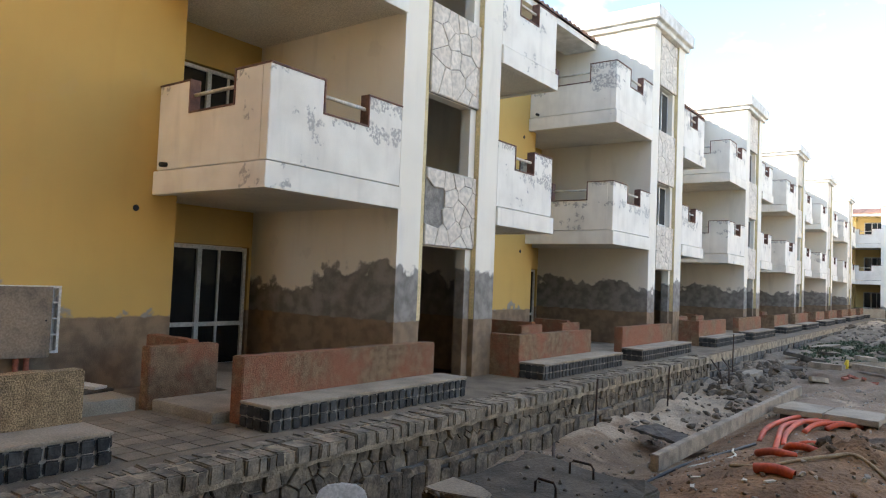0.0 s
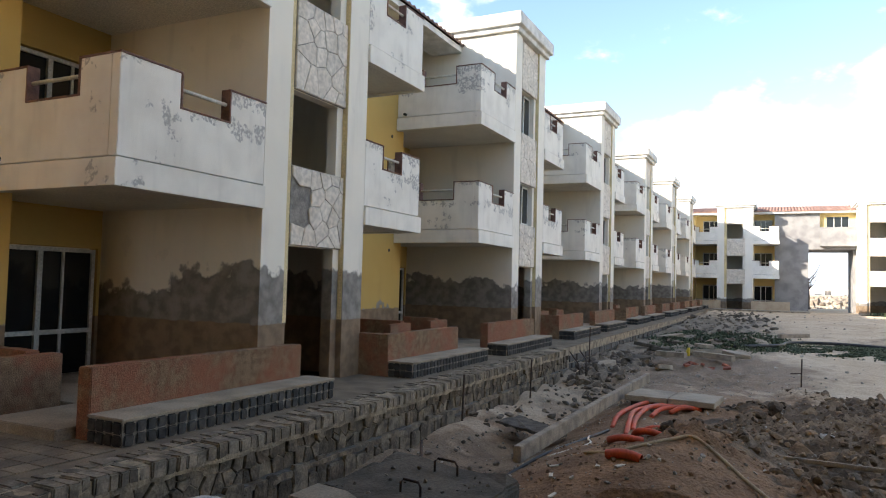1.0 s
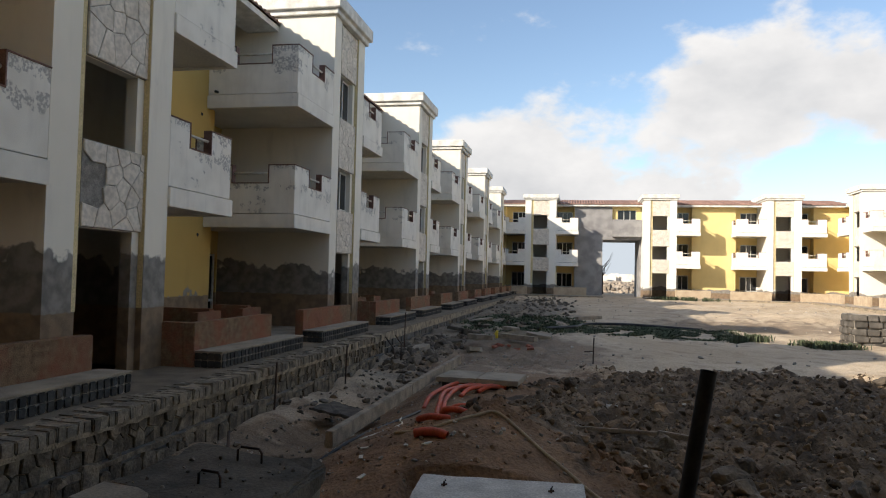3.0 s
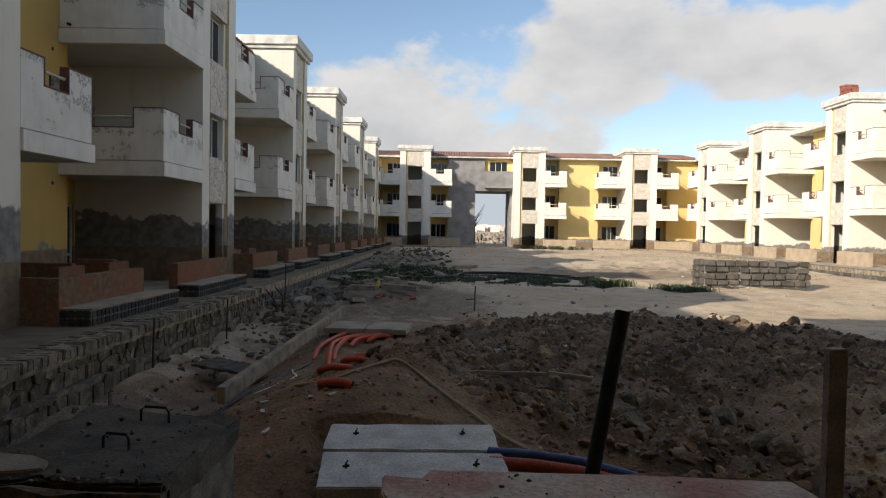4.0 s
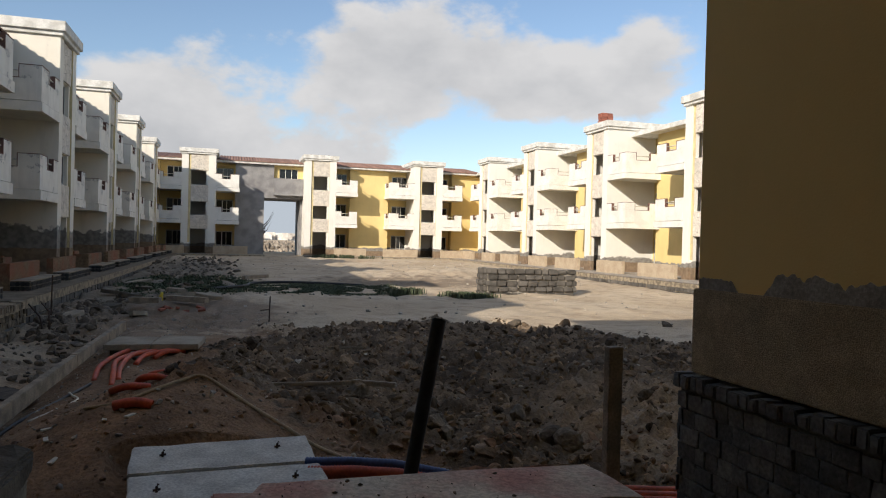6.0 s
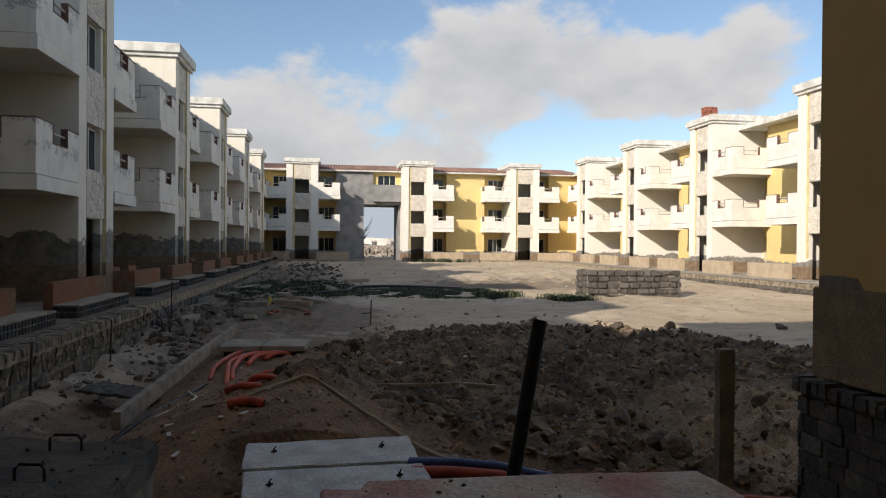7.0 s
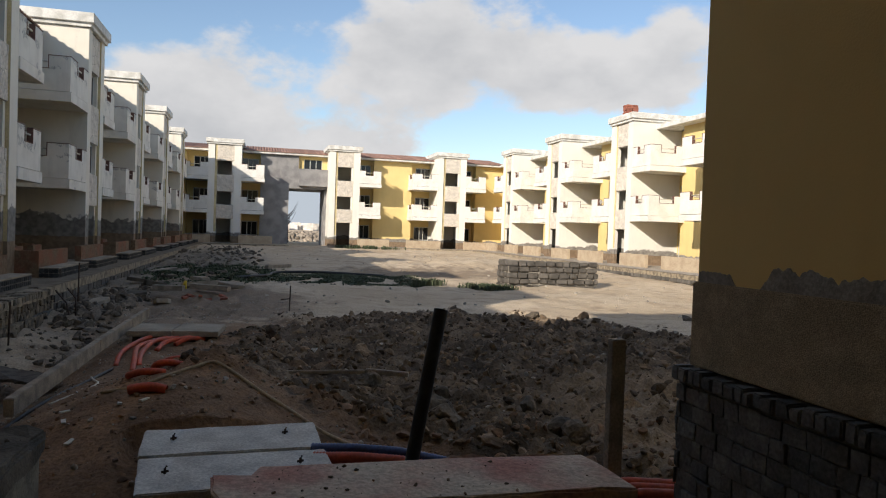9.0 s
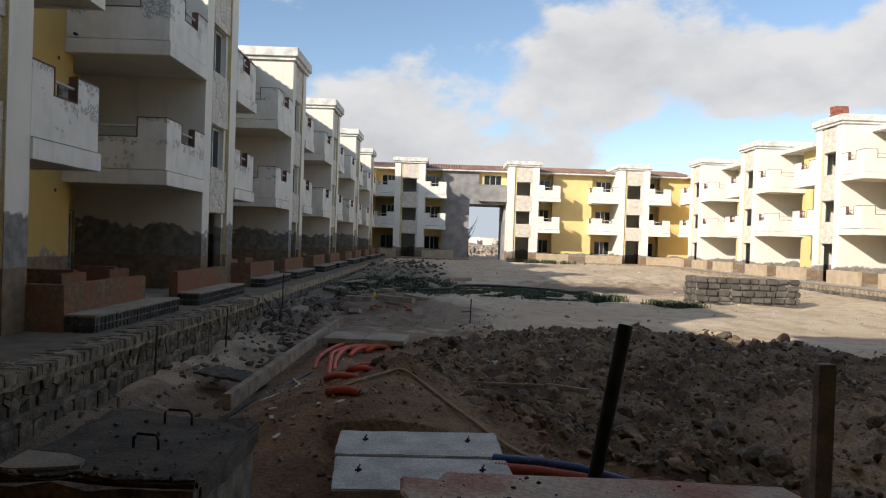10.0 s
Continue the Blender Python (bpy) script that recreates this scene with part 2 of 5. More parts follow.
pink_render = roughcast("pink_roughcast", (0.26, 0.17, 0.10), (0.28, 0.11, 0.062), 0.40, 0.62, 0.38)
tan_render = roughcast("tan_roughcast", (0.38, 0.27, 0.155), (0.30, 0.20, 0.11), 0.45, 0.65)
slab_stone = simple("grey_stone_slab", (0.36, 0.30, 0.225), (0.24, 0.20, 0.15), 0.85, 2.2, 60, 0.25)
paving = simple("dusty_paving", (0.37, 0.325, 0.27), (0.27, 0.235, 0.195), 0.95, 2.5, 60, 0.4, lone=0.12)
# brown paving of the left terrace, darkened in colour for the shade there
paving_shaded = simple("shaded_brown_paving", (0.235, 0.185, 0.13), (0.15, 0.118, 0.085), 0.95, 2.5, 60, 0.5, lone=0.15)
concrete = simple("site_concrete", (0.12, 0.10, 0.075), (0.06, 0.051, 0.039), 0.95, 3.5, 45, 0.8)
pale_concrete = simple("pale_concrete", (0.62, 0.60, 0.55), (0.46, 0.44, 0.40), 0.95, 4, 55, 0.4)
red_concrete = simple("red_stained_concrete", (0.62, 0.51, 0.38), (0.50, 0.24, 0.18), 0.95, 1.9, 40, 0.9)
block_stone = simple("grey_block", (0.145, 0.13, 0.112), (0.08, 0.072, 0.062), 0.95, 3, 40, 0.6, lone=0.25)
timber = simple("weathered_timber", (0.33, 0.27, 0.205), (0.20, 0.165, 0.125), 0.9, 5, 60, 0.4)
orange_pvc = simple("orange_conduit", (0.56, 0.085, 0.03), (0.38, 0.075, 0.038), 0.55, 4, 40, 0.1)
blue_pvc = simple("blue_conduit", (0.06, 0.10, 0.24), (0.045, 0.07, 0.16), 0.5, 4, 40, 0.1)
rope_mat = simple("tan_hose", (0.40, 0.31, 0.19), (0.29, 0.22, 0.14), 0.8, 9, 60, 0.3)
black_pvc = simple("black_pipe", (0.018, 0.018, 0.019), (0.035, 0.034, 0.033), 0.55, 6, 50, 0.2)
rust = simple("rusty_bar", (0.075, 0.045, 0.032), (0.04, 0.03, 0.026), 0.9, 20, 90, 0.4)
brick_red = simple("red_brick", (0.36, 0.13, 0.085), (0.27, 0.10, 0.07), 0.9, 6, 40, 0.4, lone=0.2)
plastic_white = simple("white_plastic", (0.72, 0.72, 0.70), (0.62, 0.62, 0.60), 0.4, 6, 30, 0.05)
yellow_plastic = simple("yellow_plastic", (0.70, 0.52, 0.05), (0.58, 0.42, 0.05), 0.5, 6, 30, 0.05)
clod_mat = simple("dark_clod", (0.235, 0.165, 0.105), (0.095, 0.065, 0.042), 0.98, 3, 35, 0.9, 0.02, lone=0.6)
pebble_mat = simple("pale_rubble", (0.40, 0.36, 0.30), (0.25, 0.22, 0.185), 0.95, 6, 40, 0.6, lone=0.4)
grass_mat = simple("weed_leaf", (0.062, 0.085, 0.045), (0.085, 0.095, 0.055), 0.85, 2, 20, 0, lone=0.35)
town_mat = simple("far_white_houses", (0.72, 0.68, 0.62), (0.58, 0.52, 0.45), 0.95, 0.05, 0.3, 0, lone=0.2)


def make_glass():
    m, N, L, b = nodes_of("dark_window_glass", 0.06)
    b.inputs["Base Color"].default_value = (0.012, 0.014, 0.016, 1)
    b.inputs["Specular IOR Level"].default_value = 0.5
    relief(N, L, b, tex(N, L, 1.2, 2), 0.04, 0.02)
    return m


def make_ground():
    m, N, L, b = nodes_of("site_earth", 0.98)
    geo = N.new("ShaderNodeNewGeometry")
    sep = N.new("ShaderNodeSeparateXYZ")
    L.new(geo.outputs["Position"], sep.inputs[0])
    x, y = sep.outputs["X"], sep.outputs["Y"]
    big, mid, fine = tex(N, L, 0.25, 5), tex(N, L, 1.7, 7), tex(N, L, 26.0, 5)
    sand = blend(N, L, rng(N, L, big, 0.35, 0.65), (0.57, 0.46, 0.33), (0.49, 0.38, 0.26))
    sand = blend(N, L, rng(N, L, mid, 0.47, 0.70, 0, 0.55), sand, (0.30, 0.215, 0.145))
    # reddish spoil heap beside the conduits
    def disc(cx, cy, rx, ry, wob):
        dx, dy = calc(N, L, "DIVIDE", calc(N, L, "SUBTRACT", x, cx), rx), calc(N, L, "DIVIDE", calc(N, L, "SUBTRACT", y, cy), ry)
        r = calc(N, L, "SQRT", calc(N, L, "ADD", calc(N, L, "MULTIPLY", dx, dx), calc(N, L, "MULTIPLY", dy, dy)), 0.0)
        return calc(N, L, "ADD", r, calc(N, L, "MULTIPLY", calc(N, L, "SUBTRACT", mid, 0.5), wob))
    c = blend(N, L, rng(N, L, disc(-0.6, 8.5, 4.6, 8.5, 1.0), 1.1, 0.75), sand, blend(N, L, rng(N, L, mid, 0.35, 0.65), (0.29, 0.175, 0.10), (0.18, 0.108, 0.063)))
    ditch = rng(N, L, disc(-3.6, 34.0, 4.4, 24.0, 1.3), 1.1, 0.55, 0, 0.85)
    c = blend(N, L, ditch, c, blend(N, L, rng(N, L, mid, 0.35, 0.65), (0.20, 0.165, 0.125), (0.115, 0.095, 0.072)))
    c = blend(N, L, rng(N, L, disc(8.0, 33.5, 6.0, 4.5, 2.2), 1.0, 0.5, 0, 0.8), c, (0.20, 0.145, 0.098))
    c = blend(N, L, rng(N, L, disc(-1.4, 19.5, 3.0, 4.5, 1.6), 1.05, 0.6, 0, 0.85), c, blend(N, L, rng(N, L, mid, 0.35, 0.65), (0.25, 0.18, 0.125), (0.155, 0.115, 0.082)))
    mud = rng(N, L, disc(4.3, 10.9, 5.2, 6.8, 0.8), 1.0, 0.9)
    c = blend(N, L, mud, c, blend(N, L, rng(N, L, mid, 0.3, 0.7), (0.07, 0.05, 0.034), (0.235, 0.17, 0.113)))
    c = blend(N, L, rng(N, L, disc(-3.6, 7.2, 1.6, 4.2, 1.0), 1.1, 0.7, 0, 0.9), c, blend(N, L, rng(N, L, mid, 0.35, 0.65), (0.23, 0.17, 0.115), (0.14, 0.102, 0.07)))
    c = blend(N, L, rng(N, L, disc(5.2, 6.6, 2.3, 3.0, 1.2), 1.0, 0.7), c, blend(N, L, rng(N, L, mid, 0.3, 0.7), (0.22, 0.158, 0.103), (0.38, 0.275, 0.178)))
    g = rng(N, L, fine, 0.3, 0.7, 0.78, 1.15)
    mul = N.new("ShaderNodeVectorMath")
    mul.operation = "SCALE"
    L.new(c, mul.inputs[0])
    L.new(g, mul.inputs["Scale"])
    L.new(mul.outputs[0], b.inputs["Base Color"])
    relief(N, L, b, calc(N, L, "ADD", fine, mid), 0.8, 0.04)
    return m


glass, earth = make_glass(), make_ground()


# ---- mesh helpers ----
class Geo:
    """Gathers boxes, prisms and tubes into one mesh."""

    def __init__(self):
        self.v, self.f = [], []

    def add(self, verts, faces):
        n = len(self.v)
        self.v += [tuple(p) for p in verts]
        self.f += [tuple(n + i for i in q) for q in faces]
        return self

    def box(self, x0, x1, y0, y1, z0, z1, m=None):
        p = [(x, y, z) for z in (z0, z1) for y in (y0, y1) for x in (x0, x1)]
        if m is not None:
            p = [m @ Vector(q) for q in p]
        return self.add(p, [(0, 2, 3, 1), (4, 5, 7, 6), (0, 1, 5, 4), (2, 6, 7, 3), (0, 4, 6, 2), (1, 3, 7, 5)])

    def prism(self, pts, at, depth, to):
        """A flat outline, pushed out by depth along to(); at places a 2D point and a depth in space."""
        n = len(pts)
        v = [at(p, 0) for p in pts] + [to(p, depth) for p in pts]
        return self.add(v, [tuple(range(n, 2 * n))] + [(i, (i + 1) % n, n + (i + 1) % n, n + i) for i in range(n)])

    def tube(self, path, r, sides=8, cap=True, r_end=None):
        path = [Vector(p) for p in path]
        rings = []
        for i, p in enumerate(path):
            d = (path[min(i + 1, len(path) - 1)] - path[max(i - 1, 0)]).normalized()
            a = d.orthogonal().normalized() if abs(d.z) > 0.9 else d.cross(Vector((0, 0, 1))).normalized()
            b = d.cross(a)
            rr = r if r_end is None else r + (r_end - r) * i / (len(path) - 1)
            rings.append([p + rr * (math.cos(2 * math.pi * k / sides) * a + math.sin(2 * math.pi * k / sides) * b) for k in range(sides)])
        v = [q for ring in rings for q in ring]
        f = [(i * sides + k, i * sides + (k + 1) % sides, (i + 1) * sides + (k + 1) % sides, (i + 1) * sides + k) for i in range(len(path) - 1) for k in range(sides)]
        if cap:
            f += [tuple(reversed(range(sides))), tuple(range((len(path) - 1) * sides, len(path) * sides))]
        return self.add(v, f)

    def mesh(self, name, mat, bevel=0.0, smooth=False):
        me = bpy.data.meshes.new(name)
        me.from_pydata(self.v, [], self.f)
        if bevel:
            bm = bmesh.new()
            bm.from_mesh(me)
            bmesh.ops.recalc_face_normals(bm, faces=bm.faces)
            bmesh.ops.bevel(bm, geom=[e for e in bm.edges if e.is_manifold and e.calc_face_angle(0) > 0.5], offset=bevel, segments=2, affect="EDGES")
            bm.to_mesh(me)
            bm.free()
        me.materials.append(mat)
        if smooth:
            me.shade_smooth()
        return me


def part(name, me, parent=None, label="", m=None):
    ob = new(name, me)
    ob.parent = parent
    if m is not None:
        ob.matrix_basis = m
    return tagged(ob, label)


def thing(name, label, category, m=None, group="", kind="", data=None):
    ob = new(name, data)
    if m is not None:
        ob.matrix_basis = m
    return tagged(ob, label, category, group, kind)


def roughen(geo, amount, scale=3.0, seed=0.0):
    geo.v = [tuple(Vector(p) + amount * noise.noise_vector(Vector(p) * scale + Vector((seed, seed, seed)))) for p in geo.v]
    return geo


def cells(x0, x1, y0, y1, seeds, gap):
    """Crazy paving: the rectangle cut into the cells nearest to each seed, with joints."""
    made = []
    for i, s in enumerate(seeds):
        poly = [(x0, y0), (x1, y0), (x1, y1), (x0, y1)]
        for j, o in enumerate(seeds):
            if i == j:
                continue
            nx, ny = o[0] - s[0], o[1] - s[1]
            d = math.hypot(nx, ny)
            if d > 2.5 * max(0.3, 1.5 * math.sqrt((x1 - x0) * (y1 - y0) / len(seeds))):
                continue
            nx, ny = nx / d, ny / d
            lim = nx * (s[0] + o[0]) / 2 + ny * (s[1] + o[1]) / 2 - gap / 2
            out = []
            for k in range(len(poly)):
                a, b = poly[k], poly[(k + 1) % len(poly)]
                da, db = nx * a[0] + ny * a[1] - lim, nx * b[0] + ny * b[1] - lim
                if da <= 0:
                    out.append(a)
                if (da < 0) != (db < 0) and da != db:
                    t = da / (da - db)
                    out.append((a[0] + t * (b[0] - a[0]), a[1] + t * (b[1] - a[1])))
            poly = out
            if len(poly) < 3:
                break
        if len(poly) >= 3:
            made.append(poly)
    return made


def jittered(x0, x1, y0, y1, nx, ny, rnd, wob=0.38, brick=False):
    dx, dy = (x1 - x0) / nx, (y1 - y0) / ny
    return [(x0 + (i + 0.5 + (0.5 * (j % 2) if brick else 0) + rnd.uniform(-wob, wob)) * dx, y0 + (j + 0.5 + rnd.uniform(-wob, wob)) * dy) for i in range(nx) for j in range(ny)]


# ---- ground ----
def lerp(a, b, t):
    t = min(max(t, 0.0), 1.0)
    return a + (b - a) * t * t * (3 - 2 * t)


def hump(x, y, cx, cy, rx, ry):
    return math.exp(-((x - cx) / rx) ** 2 - ((y - cy) / ry) ** 2)


def in_mud(x, y):
    r = math.hypot((x - 4.3) / 5.2, (y - 10.9) / 6.8) + 0.35 * noise.noise(Vector((x * 0.8, y * 0.8, 3)))
    return lerp(1, 0, (r - 0.85) / 0.2)


def land(x, y):
    z = lerp(-0.52, -0.12, (y - 18) / 45) + 0.10 * noise.noise(Vector((x * 0.25, y * 0.25, 0)))
    if y < 80:
        z += 0.05 * noise.noise(Vector((x * 1.1, y * 1.1, 5)))
    z += 0.70 * hump(x, y, -0.75, 7.2, 1.35, 2.3) + 0.16 * hump(x, y, 0.6, 5.4, 1.8, 1.2)
    z -= 0.45 * lerp(1, 0, (x + 3.6) / 1.5) * lerp(0, 1, (x + 6) / 0.6) * lerp(1, 0, (y - 15) / 4)
    z += 0.22 * hump(x, y, 0.4, 24.0, 4.5, 3.0) + 0.35 * hump(x, y, 12.5, 40.0, 3.5, 3.5) - 0.25 * hump(x, y, 8.0, 34.0, 3.0, 2.5)
    if 3 < x < 19 and 22 < y < 62:
        z += lerp(0, 1, (x - 3) / 3) * lerp(0, 1, (y - 22) / 4) * (0.16 * abs(noise.noise(Vector((x * 0.55, y * 0.4, 21)))) + 0.05 * noise.noise(Vector((x * 1.9, y * 1.5, 8))))
    if -2 < x < 13 and 2 < y < 20:
        k = in_mud(x, y)
        if k > 0:
            q = Vector((x * 2.3, y * 2.3, 1))
            z += k * (0.06 + 0.20 * abs(noise.noise(q)) + 0.15 * abs(noise.noise(q * 2.3)) + 0.09 * noise.noise(q * 4.1) + 0.06 * noise.noise(q * 7.3))
    if -4.6 < x < 3 and 3 < y < 20:
        q = Vector((x * 5, y * 5, 9))
        z += 0.025 * noise.noise(q) + 0.012 * noise.noise(q * 2.6)
    if x < -2.7 and 5 < y < 18:
        z += 0.30 * math.exp(-((x + 4.75) / 0.75) ** 2) * lerp(0, 1, (y - 6.5) / 2.5) * lerp(1, 0, (y - 15.5) / 2) * (0.8 + 0.9 * noise.noise(Vector((x, y * 0.9, 12))))
    if -1.05 < x < 0.5 and 4.1 < y < 5.76:
        z = min(z, -0.14)
    if x < 1 and 17 < y < 62:
        q = Vector((x * 1.7, y * 1.3, 7))
        z += lerp(1, 0, (x + 1.0) / 2.0) * (0.16 * noise.noise(q) + 0.07 * noise.noise(q * 2.9))
    if x < -4.95 and y < 66:
        z = -1.3
    if y > 85:
        far = (y - 85) / 60
        z += -2.2 * min(far, 12) * 0.06 + (1.0 if far < 6 else 3.0) * 0.5 * noise.noise(Vector((x * 0.09, y * 0.09, 2)))
    return z


def make_land():
    xs = [-900, -500, -300, -180, -120, -80, -50, -30, -20, -12, -8, -5.2, -4.96, *np.arange(-4.9, -1.0, 0.1), *np.arange(-1.0, 10.0, 0.06), *np.arange(10.0, 12.5, 0.1), *np.arange(12.6, 24, 0.4), 27, 32, 40, 55, 80, 120, 200, 350, 600, 950]
    ys = [-400, -200, -100, -50, -25, -12, -6, -2, 0, 1, 2, *np.arange(2.5, 4.0, 0.1), *np.arange(4.0, 18.0, 0.06), *np.arange(18.0, 20.5, 0.1), *np.arange(20.6, 46, 0.3), *np.arange(46, 86, 1.0), *np.arange(86, 200, 2.5), 210, 230, 260, 300, 360, 450, 600, 900, 1500, 2500]
    xs, ys = [float(v) for v in xs], [float(v) for v in ys]
    v = [(x, y, land(x, y)) for y in ys for x in xs]
    n = len(xs)
    f = [(j * n + i, j * n + i + 1, (j + 1) * n + i + 1, (j + 1) * n + i) for j in range(len(ys) - 1) for i in range(n - 1)]
    g = Geo()
    g.v, g.f = v, f
    me = g.mesh("ground", earth, smooth=True)
    return thing("ground", "sandy building-site earth, churned dark mud beside a spoil heap", "ground", kind="structure", data=me)


make_land()

# ---- the wings round the yard ----
PITCH, HALF, OUT, BACK, INSET = 10.6, 1.375, 2.4, -1.0, 0.11
PANEL = (-0.62, 0.775)
A_END, B_END = -3.90, 3.5
CACHE = {}


def kept(key, build):
    if key not in CACHE:
        CACHE[key] = build()
    return CACHE[key]


def slab(g, pts, at, a0, a1):
    """A flat outline with thickness from a0 to a1; at(p, a) places it."""
    n = len(pts)
    v = [at(p, a0) for p in pts] + [at(p, a1) for p in pts]
    return g.add(v, [tuple(reversed(range(n))), tuple(range(n, 2 * n))] + [(i, (i + 1) % n, n + (i + 1) % n, n + i) for i in range(n)])


def solid(key, name, mat, *box, bevel=0.0):
    def build():
        g = Geo()
        g.box(*box)
        return g.mesh(name, mat, bevel)
    return kept(key, build)


def stair_tower(top, u, white, yellow, key, wide=1.0):
    """A tower of two side walls and pilasters with three openings one above the other."""
    t = part("stair_tower", solid(("back", key), "stair_tower", white, BACK - 0.1, BACK + 0.1, -HALF + 0.2, HALF - 0.2, -0.6, 9.0), top, m=pose(0, u, 0) @ Matrix.Diagonal((1, wide, 1, 1)))
    for s in (-1, 1):
        a, b = sorted((s * HALF, s * (HALF - 0.2)))
        part("side_wall", solid(("side", s, key), "side_wall", white, BACK - 0.1, OUT - INSET, a, b, -0.6, 9.0), t)
        a, b = sorted((s * HALF, s * (HALF - (0.545 if s < 0 else 0.60))))
        part("pilaster", solid(("pil", s, key), "pilaster", white, OUT - INSET, OUT, a, b, -0.6, 9.0), t)
    for z0, z1 in PANELS:
        part("spandrel", solid(("span", z0, key), "spandrel", white, OUT - INSET - 0.2, OUT - INSET, -HALF + 0.2, HALF - 0.2, z0, z1), t)
        part("mortar_bed", solid(("bed", z0), "mortar_bed", panel_back, OUT - INSET, OUT - INSET + 0.025, PANEL[0] - 0.01, PANEL[1], z0 + 0.01, z1 - 0.01), t)
    for z in (0, 3.0, 6.0):
        part("landing", solid(("land", z), "landing", dark_room, BACK + 0.1, OUT - INSET - 0.2, -HALF + 0.2, HALF - 0.2, z - 0.18, z), t)
    for lo, hi in ((-0.6, 2.2), (3.48, 4.68), (6.2, 7.47)):
        part("jamb", solid(("jb", lo, key), "jamb", white, OUT - INSET - 0.2, OUT - INSET, 0.60, HALF - 0.2, lo, hi), t)
        part("jamb", solid(("ja", lo, key), "jamb", white, OUT - INSET - 0.2, OUT - INSET, -HALF + 0.2, PANEL[0] - 0.01, lo, hi), t)
    part("margin", solid(("mb", key), "margin", pale_yellow, OUT - INSET, OUT - INSET + 0.018, -HALF + 0.545, PANEL[0] - 0.012, 1.0, 8.94), t, "yellow painted margin")
    part("margin", solid(("ma", key), "margin", pale_yellow, OUT - INSET + 0.002, OUT - 0.012, HALF - 0.604, HALF - 0.598, 1.0, 8.94), t, "yellow painted margin")
    return t


def cap_mesh():
    g = Geo()
    prof = [(-0.10, 8.95), (-0.10, 9.08), (-0.20, 9.11), (-0.20, 9.47)]
    v = []
    for o, z in prof:
        x0, x1, y = BACK - 1.2 + o, OUT - o, HALF - o
        v += [(x0, -y, z), (x1, -y, z), (x1, y, z), (x0, y, z)]
    f = [(0, 3, 2, 1), (12, 13, 14, 15)]
    for k in range(3):
        f += [(4 * k + i, 4 * k + (i + 1) % 4, 4 * k + 4 + (i + 1) % 4, 4 * k + 4 + i) for i in range(4)]
    g.add(v, f)
    return g.mesh("cap", white_trim, 0.012)


PANELS = ((2.2, 3.48), (4.68, 6.2), (7.47, 8.94))


def panel_stones(seed):
    """The cut stones of the three panels, each an outline with its thickness."""
    rnd = random.Random(seed)
    made = []
    for z0, z1 in PANELS:
        for poly in cells(PANEL[0], PANEL[1], z0 + 0.02, z1 - 0.02, jittered(PANEL[0], PANEL[1], z0, z1, 5, 4, rnd, 0.48, True), 0.008):
            cy, cz = sum(q[0] for q in poly) / len(poly), sum(q[1] for q in poly) / len(poly)
            fallen = seed == 0 and z0 < 3 and cy < -0.2 and 2.65 < cz < 3.3
            if rnd.random() < (0.9 if fallen else 0.0):
                continue
            t = rnd.uniform(0.024, 0.034)
            made.append((poly, t))
    return made


def stone_geo(g, poly, t):
    cx, cy = sum(p[0] for p in poly) / len(poly), sum(p[1] for p in poly) / len(poly)
    n = len(poly)
    base = OUT - INSET + 0.025
    v = [(base, p[0], p[1]) for p in poly] + [(base + t * 0.7, p[0], p[1]) for p in poly]
    v += [(base + t, cx + 0.93 * (p[0] - cx), cy + 0.93 * (p[1] - cy)) for p in poly]
    f = [tuple(range(2 * n, 3 * n))]
    for k in (0, n):
        f += [(k + i, k + (i + 1) % n, k + n + (i + 1) % n, k + n + i) for i in range(n)]
    return g.add(v, f)


def notches(end):
    s = 1 if end > 0 else -1
    span = abs(end) - HALF
    return s, s * HALF, s * (HALF + span * 0.29), s * (HALF + span * 0.64)


TOP, LOW, WALL = 1.25, 0.80, 0.14


def balcony_slab(end, white):
    s, near, n0, n1 = notches(end)
    g = Geo()
    a, b = sorted((near, end - s * 0.1))
    g.box(BACK, OUT - 0.1, a, b, -0.27, 0.0)
    return g.mesh("balcony", white)


def balcony_lip(end, white):
    s, near, n0, n1 = notches(end)
    o, e = OUT + 0.045, end + s * 0.045
    pts = [(0, e), (o, e), (o, near), (OUT - 0.1, near), (OUT - 0.1, end - s * 0.1), (0, end - s * 0.1)]
    return slab(Geo(), pts, lambda p, a: (p[0], p[1], a), -0.30, 0.03).mesh("lip", white, 0.006)


def parapet_front(end, white):
    s, near, n0, n1 = notches(end)
    pts = [(near, 0.055), (near, TOP), (n0, TOP), (n0, LOW), (n1, LOW), (n1, TOP), (end, TOP), (end, 0.055)]
    return slab(Geo(), pts, lambda p, a: (a, p[0], p[1]), OUT - WALL, OUT).mesh("parapet", white, 0.008)


def parapet_end(end, white):
    s = 1 if end > 0 else -1
    pts = [(0, 0.055), (0, TOP), (0.72, TOP), (0.72, LOW), (1.72, LOW), (1.72, TOP), (OUT - WALL, TOP), (OUT - WALL, 0.055)]
    return slab(Geo(), pts, lambda p, a: (p[0], a, p[1]), end - s * WALL, end).mesh("parapet", white, 0.008)


